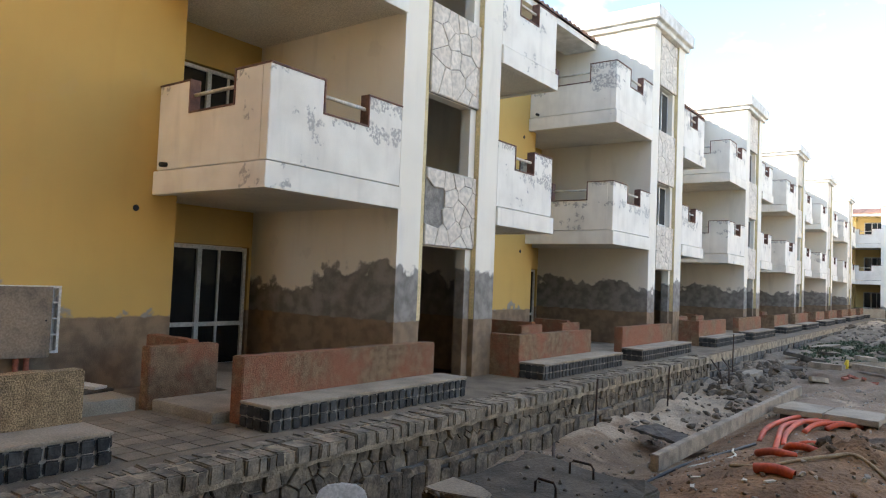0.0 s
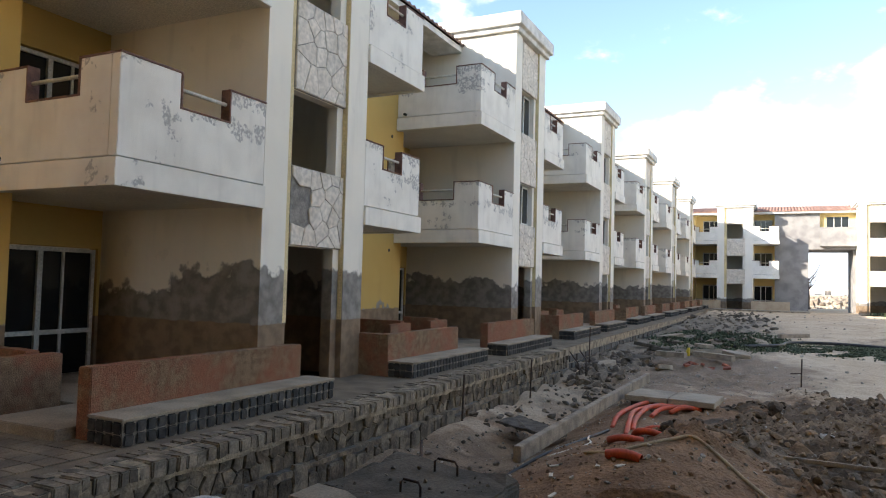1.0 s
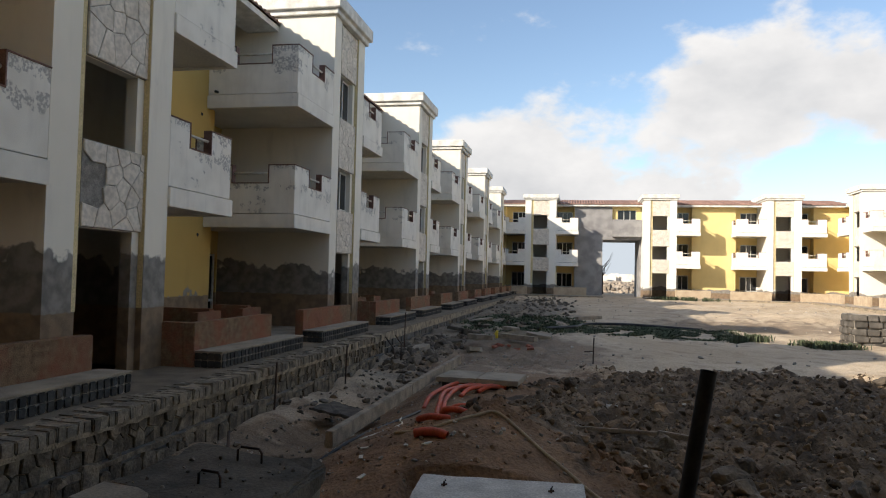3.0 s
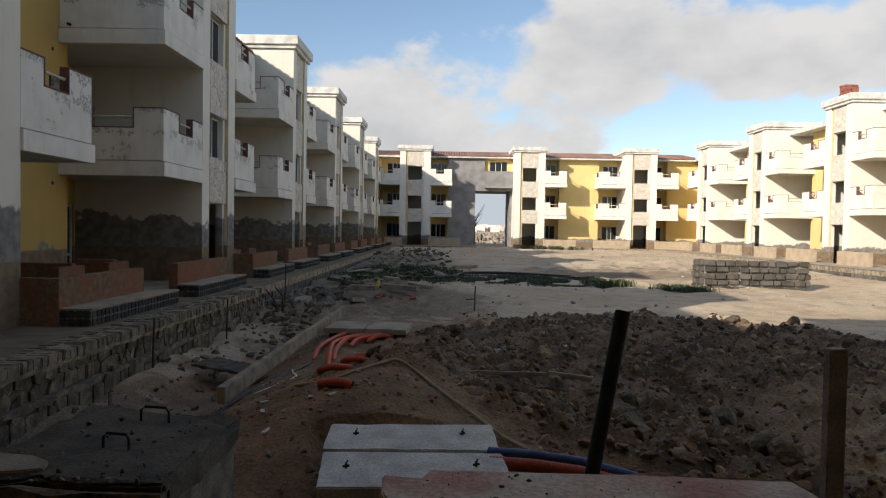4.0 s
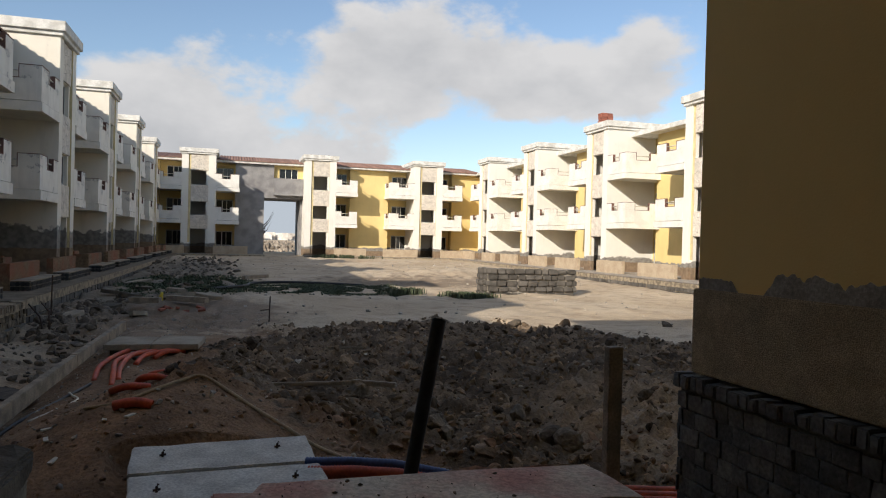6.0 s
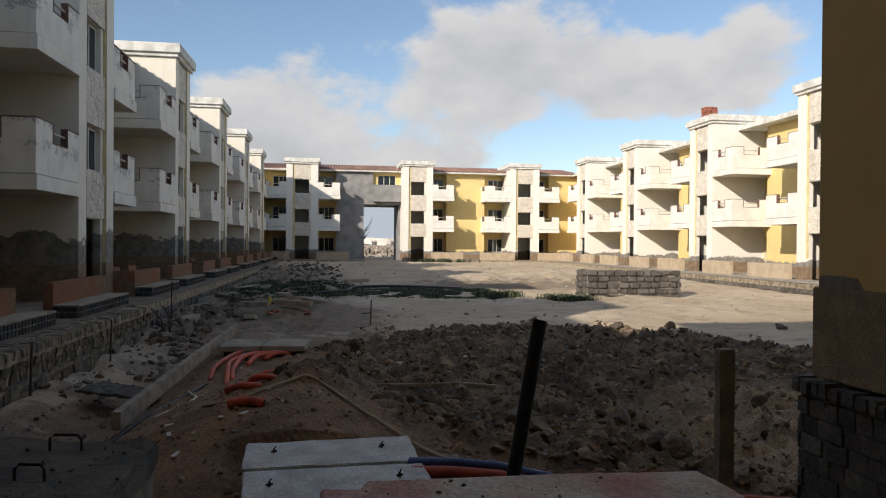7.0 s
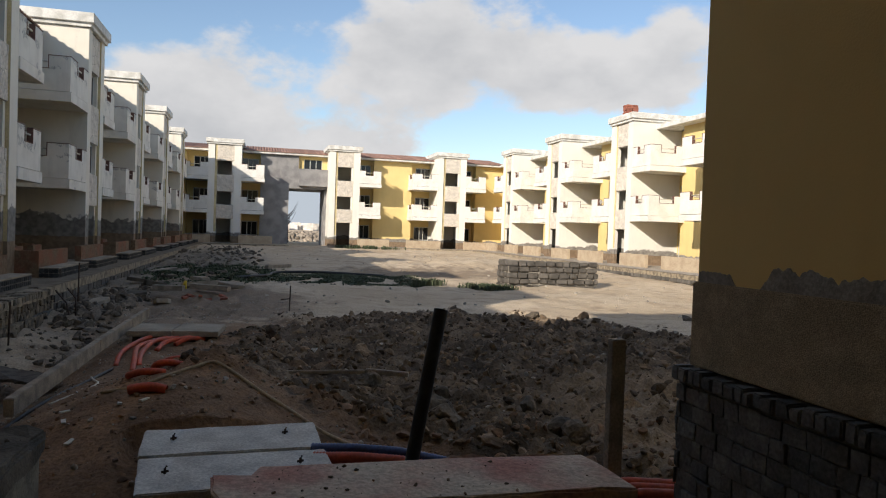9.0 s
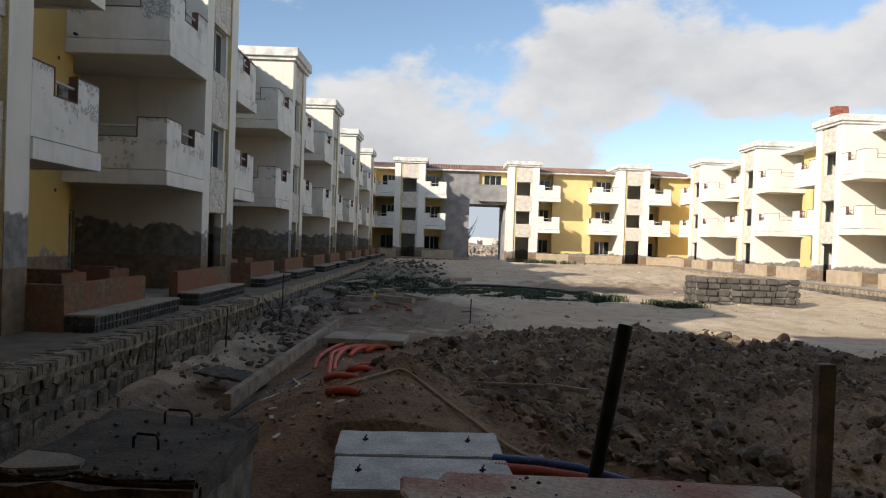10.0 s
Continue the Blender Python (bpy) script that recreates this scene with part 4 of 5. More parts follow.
# ---- weeds ----
def weeds(label, count, where, tall, seed):
    rnd = random.Random(seed)
    g = Geo()
    for _ in range(count):
        x, y = where(rnd)
        if noise.noise(Vector((x * 1.3, y * 0.9, seed))) < -0.12:
            continue
        z = land(x, y)
        for _ in range(3):
            a, h, l = rnd.uniform(0, 6.28), rnd.uniform(*tall), rnd.uniform(0.04, 0.14)
            dx, dy, w = math.cos(a), math.sin(a), rnd.uniform(0.012, 0.03)
            px, py = x + rnd.uniform(-0.1, 0.1), y + rnd.uniform(-0.1, 0.1)
            g.add([(px - dy * w, py + dx * w, z - 0.02), (px + dy * w, py - dx * w, z - 0.02), (px + dx * l * 0.5 + dy * w, py + dy * l * 0.5 - dx * w, z + h * 0.7), (px + dx * l * 0.5 - dy * w, py + dy * l * 0.5 + dx * w, z + h * 0.7), (px + dx * l, py + dy * l, z + h)], [(0, 1, 2, 3), (3, 2, 4)])
    return thing("weeds", label, "weeds", kind="stuff", data=g.mesh("weeds", grass_mat))


weeds("green weeds in the damp ditch", 9000, ellipse(-1.9, 30.5, 2.2, 5.0), (0.02, 0.10), 1)
weeds("green weeds across the yard", 5200, ellipse(3.2, 28.6, 3.0, 2.4), (0.02, 0.07), 2)
weeds("low green bush of weeds beside the block wall", 700, ellipse(8.4, 25.2, 0.8, 0.5), (0.05, 0.24), 3)
weeds("low tuft of weeds on sand", 220, ellipse(6.0, 25.8, 0.6, 0.4), (0.1, 0.3), 4)
weeds("green weeds at the foot of the back block", 700, ellipse(9.0, 63.4, 2.6, 0.7), (0.1, 0.4), 5)


# ---- benches and low walls before the flats ----
def bench_core(n):
    return Geo().box(3.0, 3.48, 0, n, -0.02, 0.25).mesh("bench", joint)


def tile_mesh(seed):
    g = Geo().box(-0.002, 0.024, -0.060, 0.060, -0.057, 0.057)
    return roughen(g, 0.011, 40, seed).mesh("tile", basalt, 0.014)


def bench(m, n, fine):
    """A stone seat: mortared core faced with two rows of dark setts, and a slab on top."""
    b = thing("stone_bench", "low bench faced with dark basalt setts under a pale slab", "bench", m, group="benches before the flats", data=kept(("core", round(n, 2)), lambda: bench_core(n)))
    part("seat_slab", kept(("seat", round(n, 2)), lambda: Geo().box(2.99, 3.505, -0.02, n + 0.02, 0.25, 0.28).mesh("seat_slab", slab_stone, 0.008)), b)
    spots = []
    k = int(n / 0.132)
    for i in range(k):
        for j in (0, 1):
            spots.append(pose(3.48, (i + 0.5) * n / k + 0.008 * math.sin(i * 7.3 + j), 0.062 + 0.122 * j, (i * 37 + j * 11) % 9 - 4, 0, 0))
    for y, turn in ((0, -90), (n, 90)):
        for i in range(4):
            for j in (0, 1):
                spots.append(pose(3.06 + 0.12 * i, y, 0.062 + 0.125 * j, 0, 0, turn))
    kinds = [kept(("tile", k), lambda: tile_mesh(3.0 + k)) for k in range(5)]
    if fine:
        for k, p in enumerate(spots):
            part("tile", kinds[k * 7 % 5], b, m=p)
    else:
        def joined():
            g = Geo()
            for k, p in enumerate(spots):
                me = kinds[k * 7 % 5]
                g.add([p @ v.co for v in me.vertices], [tuple(q.vertices) for q in me.polygons])
            return g.mesh("tile_facing", basalt)
        tagged(part("tile_facing", kept(("facing", round(n, 2)), joined), b), kind="stuff")
    return b


def wall_geo(x0, x1, y0, y1, top, mat, seed=0.0):
    g = Geo()
    along_x = x1 - x0 > y1 - y0
    n = max(2, int((x1 - x0 if along_x else y1 - y0) / 0.12))
    for i in range(n + 1):
        t = i / n
        h = top + 0.016 * noise.noise(Vector((seed, 5.0 * t * n / 9, 0)))
        j = 0.006 * noise.noise(Vector((seed + 9, 7.0 * t, 0)))
        if along_x:
            x = x0 + (x1 - x0) * t
            g.v += [(x, y0 + j, -0.05), (x, y0 + j, h), (x, y1 + j, h), (x, y1 + j, -0.05)]
        else:
            y = y0 + (y1 - y0) * t
            g.v += [(x1 + j, y, -0.05), (x1 + j, y, h), (x0 + j, y, h), (x0 + j, y, -0.05)]
    for i in range(n):
        g.f += [(4 * i + k, 4 * i + 4 + k, 4 * i + 4 + (k + 1) % 4, 4 * i + (k + 1) % 4) for k in range(4)]
    g.f += [(3, 2, 1, 0), (4 * n, 4 * n + 1, 4 * n + 2, 4 * n + 3)]
    return g.mesh("low_wall", mat, 0.012)


def front_walls(m, side, mat, label, seed, inner=True):
    """The low garden walls of one flat; side: -1 before the tower, 1 past it."""
    y0, y1 = sorted((side * 1.12, side * 4.55)) if side < 0 else (1.35, 4.35)
    w = thing("low_wall", label, "low wall", m, group="low walls before the flats", data=kept(("lw", side, mat.name, seed % 3), lambda: wall_geo(2.8, 3.0, y0, y1, 0.74, mat, seed)))
    if side > 0:
        part("return", kept(("lwr", mat.name), lambda: wall_geo(2.35, 2.8, 1.35, 1.55, 0.74, mat, 3.0)), w)
    if inner:
        a, b = sorted((side * 3.85, side * 4.8))
        i = thing("low_wall", "low roughcast wall shielding the patio", "low wall", m, group="low walls before the flats", data=kept(("lwi", side, mat.name), lambda: wall_geo(1.42, 1.6, a, b, 0.74, mat, 1.0)))
        e0, e1 = (b - 0.18, b) if side > 0 else (-4.2, -4.02)
        part("return", kept(("lwj", side, mat.name), lambda: wall_geo(0.02 if side > 0 else 0.5, 1.42, e0, e1, 0.78, mat, 2.0)), i)


# tan roughcast with the sunlight put into its colour, for the far wings
sunlit_tan = simple("sunlit_tan_roughcast", (0.50, 0.40, 0.28), (0.42, 0.32, 0.22), 0.95, 2, 70, 0.6)
for n, u in enumerate([9.42 - PITCH, *left_towers]):
    for s in (-1, 1):
        if n == 0 and s < 0:
            continue
        m = pose(-9, u, 0)
        near = n == 0 or (n == 1 and s == 1)
        fine = n <= 1 or (n == 2 and s < 0)
        tan = n == 0
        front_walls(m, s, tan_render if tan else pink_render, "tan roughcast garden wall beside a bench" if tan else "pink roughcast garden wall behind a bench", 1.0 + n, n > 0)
        bench(pose(-9, u - 4.55 if s < 0 else u + 1.4, 0), 3.55 if s < 0 else 3.45 if n else 2.95, fine)
        if n:
            thing("patio", "raised paved patio before the door", "patio", m, kind="structure", data=kept(("patio", s), lambda: Geo().box(BACK, 2.1, *sorted((s * 1.4, s * 3.55)), -0.05, 0.09).box(1.62, 2.78, *sorted((s * 1.4, s * 4.75)), -0.05, 0.13).mesh("patio", slab_stone, 0.01)))
for u in [-(40.35 + 10.55 * i) for i in (2, 1, 0, -1)]:
    for s in (-1, 1):
        front_walls(pose(24.45, 0, 0, 0, 0, 180) @ pose(0, u, 0), s, sunlit_tan, "tan roughcast garden wall, painted paler for sunlight", 4.0, False)
for u in (-3.4, 7.5, 18.07):
    for s in (-1, 1):
        if (u, s) != (7.5, -1):
            front_walls(pose(0, 69.0, 0, 0, 0, -90) @ pose(0, u, 0), s, sunlit_tan, "tan roughcast garden wall, painted paler for sunlight", 5.0, False)


# ---- retaining walls ----
def retaining_wall():
    """Coping blocks on a tier of irregular stones, which stands on a wider tier of upright blocks."""
    top = thing("retaining_wall", "rough stone retaining wall with worn coping blocks, crumbling at its end", "wall", kind="structure", data=Geo().box(-5.28, -4.90, 1.5, 18.6, -1.35, 0.003).mesh("retaining_wall", lime_mortar))
    rnd = random.Random(11)
    part("footing", roughen(wall_strip(-4.95, -4.80, 1.5, 18.2, -1.4, -0.50), 0.02, 6).mesh("footing", dark_joint), top)
    part("mortar_ledge", roughen(wall_strip(-4.96, -4.835, 1.6, 18.0, -0.185, -0.125), 0.035, 5).mesh("mortar_ledge", lime_mortar), top, "pale crumbling mortar bed")
    part("mortar_ledge", roughen(wall_strip(-4.92, -4.765, 1.6, 17.6, -0.56, -0.50), 0.04, 4, 2.0).mesh("mortar_ledge", wall_stone), top)
    part("mortar_bed", roughen(wall_strip(-4.92, -4.822, 1.6, 18.2, -0.16, -0.008), 0.012, 7).mesh("mortar_bed", lime_mortar), top)
    seeds = jittered(1.6, 18.4, -0.50, -0.15, 92, 2, rnd, 0.3, True) + [(rnd.uniform(1.6, 18.4), rnd.uniform(-0.5, -0.15)) for _ in range(24)]
    for poly in cells(1.6, 18.4, -0.50, -0.15, seeds, 0.014):
        if rnd.random() < 0.04:
            continue
        stone_on(top, poly, lambda p, a: (-4.91 + a, p[0], p[1]), rnd.uniform(0.018, 0.07), wall_stone)
    y = 1.6
    while y < 17.6:
        w = rnd.uniform(0.14, 0.36)
        h = -0.50 + rnd.uniform(-0.12, 0.06)
        poly = [(y + 0.009, -1.2), (y + w - 0.009 + rnd.uniform(-0.02, 0.01), -1.2), (y + w - 0.012, h - 0.03), (y + w - 0.04, h), (y + 0.04, h + rnd.uniform(-0.02, 0.02)), (y + 0.008, h - 0.04)]
        stone_on(top, poly, lambda p, a: (-4.80 + a, p[0], p[1]), rnd.uniform(0.02, 0.06), wall_stone, "footing_block")
        y += w
    for x0, x1, seed in ((-5.08, -4.80, 1), (-5.30, -5.10, 2)):
        y = 1.6
        while y < 18.2:
            w = rnd.uniform(0.10, 0.17)
            dz, dx = rnd.uniform(-0.012, 0.018), rnd.uniform(-0.02, 0.02)
            if y < 14 or rnd.random() < 0.7:
                g = Geo().box(x0 + dx * 0.5, x1 + dx, y + 0.004, y + w - 0.004, -0.13, 0.012 + dz)
                part("coping_block", roughen(g, 0.02, 9.0).mesh("coping_block", coping_stone, 0.014), top)
            y += w
    return top


def wall_strip(x0, x1, y0, y1, z0, z1):
    """A long box divided along its length."""
    g = Geo()
    n = int((y1 - y0) / 0.15)
    for i in range(n + 1):
        y = y0 + (y1 - y0) * i / n
        g.v += [(x1, y, z0), (x1, y, z1), (x0, y, z1), (x0, y, z0)]
    for i in range(n):
        g.f += [(4 * i + k, 4 * i + 4 + k, 4 * i + 4 + (k + 1) % 4, 4 * i + (k + 1) % 4) for k in range(4)]
    g.f += [(3, 2, 1, 0), (4 * n, 4 * n + 1, 4 * n + 2, 4 * n + 3)]
    return g


def stone_facing(name, label, length, height, m, seed):
    """A long rough stone face, far off: core and stones."""
    rnd = random.Random(seed)
    w = thing(name, label, "wall", m, kind="structure", data=Geo().box(-0.25, 0.0, 0, length, -height, 0.0).mesh(name, lime_mortar))
    g = Geo()
    for i in range(int(length / 0.34)):
        for j in range(max(1, int(height / 0.2))):
            y, z = i * 0.34 + 0.17 * (j % 2), -height + j * 0.2
            t = rnd.uniform(0.03, 0.07)
            g.box(-0.02, t, y + 0.012, y + rnd.uniform(0.28, 0.325), z + 0.012, z + rnd.uniform(0.17, 0.19))
    tagged(part("stone_facing", g.mesh("stone_facing", block_stone), w), kind="stuff")
    return w


retaining_wall()
stone_facing("retaining_wall_far", "low rough stone wall along the terrace", 45.6, 0.6, pose(-4.98, 18.7, -0.02), 1)
stone_facing("retaining_wall_right", "low grey stone wall along the sunlit terrace", 48.0, 0.6, pose(19.58, 64.3, 0.0, 0, 0, 180), 2)
stone_facing("retaining_wall_back", "low stone wall before the back block", 13.4, 0.6, pose(6.1, 64.38, 0.0, 0, 0, -90), 3)
stone_facing("retaining_wall_back", "dark low stone wall before the back block", 7.2, 0.6, pose(-4.9, 64.38, 0.0, 0, 0, -90), 4)


wall_mortar = simple("grey_wall_mortar", (0.40, 0.36, 0.30), (0.26, 0.23, 0.19), 0.95, 4, 40, 0.7)


def block_wall():
    """The free-standing L of rough grey blocks in the yard."""
    top = thing("block_wall", "short free-standing wall of rough grey stone blocks", "wall", data=Geo().box(10.55, 13.55, 26.65, 26.95, -0.8, 0.56).mesh("block_wall", wall_mortar))
    rnd = random.Random(3)
    part("core", Geo().box(9.73, 9.99, 26.8, 28.0, -0.8, 0.6).mesh("core", wall_mortar), top)
    part("core", Geo().box(9.99, 10.6, 26.68, 26.98, -0.8, 0.6).mesh("core", wall_mortar, 0.0), top)
    for j in range(5):
        z = -0.62 + j * 0.245
        x = 9.68 + (0.0 if j % 2 else -0.08)
        while x < 13.5:
            w = rnd.uniform(0.28, 0.5)
            g = Geo().box(x + 0.015, min(x + w, 13.66) - 0.015, 26.56 + rnd.uniform(-0.03, 0.02), 26.72, z + 0.014, z + 0.23)
            part("block", roughen(g, 0.05, 4.5, j).mesh("block", block_stone, 0.03), top)
            x += w
        y = 26.8
        while y < 27.9:
            w = rnd.uniform(0.3, 0.45)
            g = Geo().box(9.64 + rnd.uniform(-0.02, 0.02), 9.80, y + 0.015, y + w - 0.015, z + 0.014, z + 0.23)
            part("block", roughen(g, 0.05, 4.5, j).mesh("block", block_stone, 0.03), top)
            y += w
    return top


block_wall()


# ---- concrete chambers and lids near the camera ----
def slab_thing(name, label, category, corners, z0, z1, mat, bevel=0.012, rough=0.01):
    """A cast slab from its corners, with sides divided so that its edges can be uneven."""
    pts = []
    for k in range(len(corners)):
        a, b = Vector(corners[k]), Vector(corners[(k + 1) % len(corners)])
        n = max(2, int((b - a).length / 0.09))
        pts += [tuple(a + (b - a) * i / n) for i in range(n)]
    g = slab(Geo(), pts, lambda p, a: (p[0], p[1], a), z0, z1)
    return thing(name, label, category, data=roughen(g, rough, 8.0).mesh(name, mat, bevel))


def bolt(parent, x, y, z):
    g = Geo().tube([(x, y, z - 0.02), (x, y, z + 0.035), (x + 0.01, y, z + 0.05)], 0.009, 6)
    g.tube([(x - 0.022, y, z + 0.012), (x + 0.022, y, z + 0.018)], 0.008, 6)
    part("bolt", g.mesh("bolt", rust), parent, "rusty lifting bolt")


def loop(parent, a, b, z, h):
    a, b = Vector((*a, z)), Vector((*b, z))
    up = Vector((0, 0, h))
    p = [a - up * 0.2, a + up * 0.75, a + up + (b - a) * 0.15, b + up - (b - a) * 0.12, b + up * 0.7, b - up * 0.2]
    part("lifting_loop", Geo().tube(p, 0.008, 6).mesh("lifting_loop", rust, smooth=True), parent, "rusty bent bar")


stained = simple("streaked_concrete", (0.24, 0.21, 0.165), (0.10, 0.088, 0.07), 0.95, 4, 50, 0.7)
chamber = slab_thing("inspection_chamber", "grey concrete inspection chamber with a broken-edged lid and rusty loops", "concrete chamber", [(-2.31, 3.30), (-2.0, 3.27), (-1.9, 3.31), (-1.5, 3.25), (-1.27, 3.24), (-1.265, 4.36), (-2.3, 4.60)], 0.31, 0.43, concrete, 0.015, 0.022)
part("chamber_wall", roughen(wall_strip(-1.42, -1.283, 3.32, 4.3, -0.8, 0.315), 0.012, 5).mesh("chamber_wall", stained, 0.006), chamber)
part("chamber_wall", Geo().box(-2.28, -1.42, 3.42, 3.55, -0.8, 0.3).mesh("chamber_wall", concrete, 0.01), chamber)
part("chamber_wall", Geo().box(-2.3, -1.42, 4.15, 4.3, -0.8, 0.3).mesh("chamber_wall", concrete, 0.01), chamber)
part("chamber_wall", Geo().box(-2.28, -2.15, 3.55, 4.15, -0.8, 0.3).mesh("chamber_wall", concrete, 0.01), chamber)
patch_pts = [(-2.3, 3.31), (-2.2, 3.29), (-2.0, 3.33), (-1.9, 3.36), (-1.93, 3.46), (-2.05, 3.55), (-2.2, 3.58), (-2.29, 3.6)]
part("plaster_patch", roughen(slab(Geo(), patch_pts, lambda p, a: (p[0], p[1], a), 0.42, 0.452), 0.012, 7).mesh("plaster_patch", slab_stone, 0.006), chamber, "pale spilled plaster")
part("broken_rim", roughen(wall_strip(-0.02, 0.03, 0.0, 1.03, -0.09, 0.0), 0.03, 14).mesh("broken_rim", rubble_stone), chamber, "crumbled brown mortar edge", pose(-2.30, 3.24, 0.40, 0, 0, -90))
part("broken_rim", roughen(wall_strip(-0.02, 0.02, 0.0, 1.0, -0.09, 0.0), 0.022, 16).mesh("broken_rim", concrete), chamber, "", pose(-1.275, 3.28, 0.40))
crumb_rnd = random.Random(33)
g = Geo()
for _ in range(150):
    if crumb_rnd.random() < 0.6:
        x, y = crumb_rnd.uniform(-2.28, -1.27), 3.24 + abs(crumb_rnd.gauss(0, 0.1))
    else:
        x, y = crumb_rnd.uniform(-2.2, -1.3), crumb_rnd.uniform(3.3, 4.3)
    rock(g, x, y, 0.437, 0.004 + 0.022 * crumb_rnd.random() ** 3, crumb_rnd)
thing("lid_crumbs", "crumbs of mortar on the chamber lid", "crumbs", kind="stuff", data=g.mesh("lid_crumbs", rubble_stone))
loop(chamber, (-1.84, 4.28), (-1.66, 4.25), 0.43, 0.085)
loop(chamber, (-1.80, 3.74), (-1.65, 3.71), 0.43, 0.085)

lid_a = slab_thing("concrete_lid", "pale concrete cover slab with lifting bolts", "concrete slab", [(-0.87, 4.99), (0.38, 5.03), (0.36, 5.68), (-0.915, 5.62)], -0.07, 0.05, pale_concrete, 0.008, 0.008)
lid_b = slab_thing("concrete_lid", "pale concrete cover slab with lifting bolts", "concrete slab", [(-0.78, 4.28), (0.43, 4.34), (0.39, 5.00), (-0.86, 4.95)], -0.07, 0.045, pale_concrete, 0.008, 0.008)
for x, y in ((-0.68, 5.33), (0.12, 5.38)):
    bolt(lid_a, x, y, 0.05)
for x, y in ((-0.65, 4.62), (0.2, 4.70)):
    bolt(lid_b, x, y, 0.045)
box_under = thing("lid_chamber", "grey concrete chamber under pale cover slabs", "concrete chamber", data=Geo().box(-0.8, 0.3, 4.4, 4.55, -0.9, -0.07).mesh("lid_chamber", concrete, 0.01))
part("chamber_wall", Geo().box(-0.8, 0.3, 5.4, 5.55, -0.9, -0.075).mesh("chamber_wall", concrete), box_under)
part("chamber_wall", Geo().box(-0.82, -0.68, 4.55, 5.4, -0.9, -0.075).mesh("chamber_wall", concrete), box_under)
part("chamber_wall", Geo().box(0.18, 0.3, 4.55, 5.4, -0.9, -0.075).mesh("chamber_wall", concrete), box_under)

red_block = slab_thing("concrete_lid", "broken-edged concrete slab stained red with grit on it", "concrete slab", [(-0.22, 3.0), (0.3, 2.95), (1.70, 2.91), (1.66, 3.46), (0.4, 3.50), (-0.08, 3.50), (-0.12, 3.38), (-0.30, 3.42), (-0.29, 3.20)], 0.365, 0.44, red_concrete, 0.010, 0.012)
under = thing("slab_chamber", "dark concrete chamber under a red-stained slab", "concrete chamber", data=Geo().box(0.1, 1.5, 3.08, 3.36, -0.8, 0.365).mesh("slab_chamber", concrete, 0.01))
rnd = random.Random(21)
g = Geo()
for _ in range(70):
    x, y = -0.1 + 1.7 * rnd.random() ** 1.5, rnd.uniform(2.95, 3.44)
    rock(g, x, y, 0.445, 0.003 + 0.011 * rnd.random() ** 3, rnd)
part("broken_end", roughen(wall_strip(-0.30, 0.08, 3.02, 3.40, -0.5, 0.372), 0.035, 9).mesh("broken_end", rubble_stone), under, "crumbled end of the chamber wall")
thing("slab_grit", "crumbs of earth on the red slab", "grit", kind="stuff", data=g.mesh("slab_grit", clod_mat))


# ---- pipes, posts and timber ----
def run(pts, lift, steps=6):
    """A smooth run laid on the ground through the given places."""
    pts = [Vector((x, y, land(x, y) + lift + (dz or 0))) for x, y, dz in pts]
    out = []
    for i in range(len(pts) - 1):
        p0, p1, p2, p3 = pts[max(i - 1, 0)], pts[i], pts[i + 1], pts[min(i + 2, len(pts) - 1)]
        for k in range(steps):
            t = k / steps
            out.append(0.5 * (2 * p1 + (p2 - p0) * t + (2 * p0 - 5 * p1 + 4 * p2 - p3) * t * t + (3 * p1 - p0 - 3 * p2 + p3) * t ** 3))
    return out + [pts[-1]]


def ridged(path, r, pitch=0.022):
    """A corrugated conduit."""
    fine = []
    for a, b in zip(path, path[1:]):
        n = max(1, int((b - a).length / (pitch / 2)))
        fine += [a + (b - a) * i / n for i in range(n)]
    g, sides = Geo(), 10
    for i, p in enumerate(fine):
        d = (fine[min(i + 1, len(fine) - 1)] - fine[max(i - 1, 0)]).normalized()
        a = d.cross(Vector((0, 0, 1))).normalized()
        b = d.cross(a)
        rr = r if i % 2 else r * 0.86
        g.v += [tuple(p + rr * (math.cos(2 * math.pi * k / sides) * a + math.sin(2 * math.pi * k / sides) * b)) for k in range(sides)]
    g.f = [(i * sides + k, i * sides + (k + 1) % sides, (i + 1) * sides + (k + 1) % sides, (i + 1) * sides + k) for i in range(len(fine) - 1) for k in range(sides)]
    return g


def pipe(name, label, path, r, mat, ridge=False, hollow=False):
    g = ridged(path, r) if ridge else Geo().tube(path, r, 12, cap=not hollow)
    if hollow:
        g.tube(list(reversed(path)), r * 0.88, 12, cap=False)
    return thing(name, label, "pipe", group="conduits in the yard", data=g.mesh(name, mat, smooth=True))


pipe("orange_conduit", "orange plastic conduit with an open end on the heap", run([(-1.17, 6.42, 0.0), (-1.0, 6.40, 0.0), (-0.86, 6.38, -0.03)], 0.045), 0.043, orange_pvc, hollow=True)
for pts in (((-1.28, 7.2, -0.02), (-1.26, 6.98, 0.02), (-1.12, 6.90, 0.02), (-0.95, 6.98, -0.03)), ((-1.12, 7.4, -0.05), (-1.05, 7.25, 0.02), (-0.92, 7.22, 0.02), (-0.8, 7.3, -0.06)), ((-1.1, 7.66, -0.04), (-1.0, 7.54, 0.02), (-0.84, 7.58, -0.06))):
    pipe("orange_conduit", "short bent orange conduit half buried", run(pts, 0.034), 0.034, orange_pvc, hollow=True)
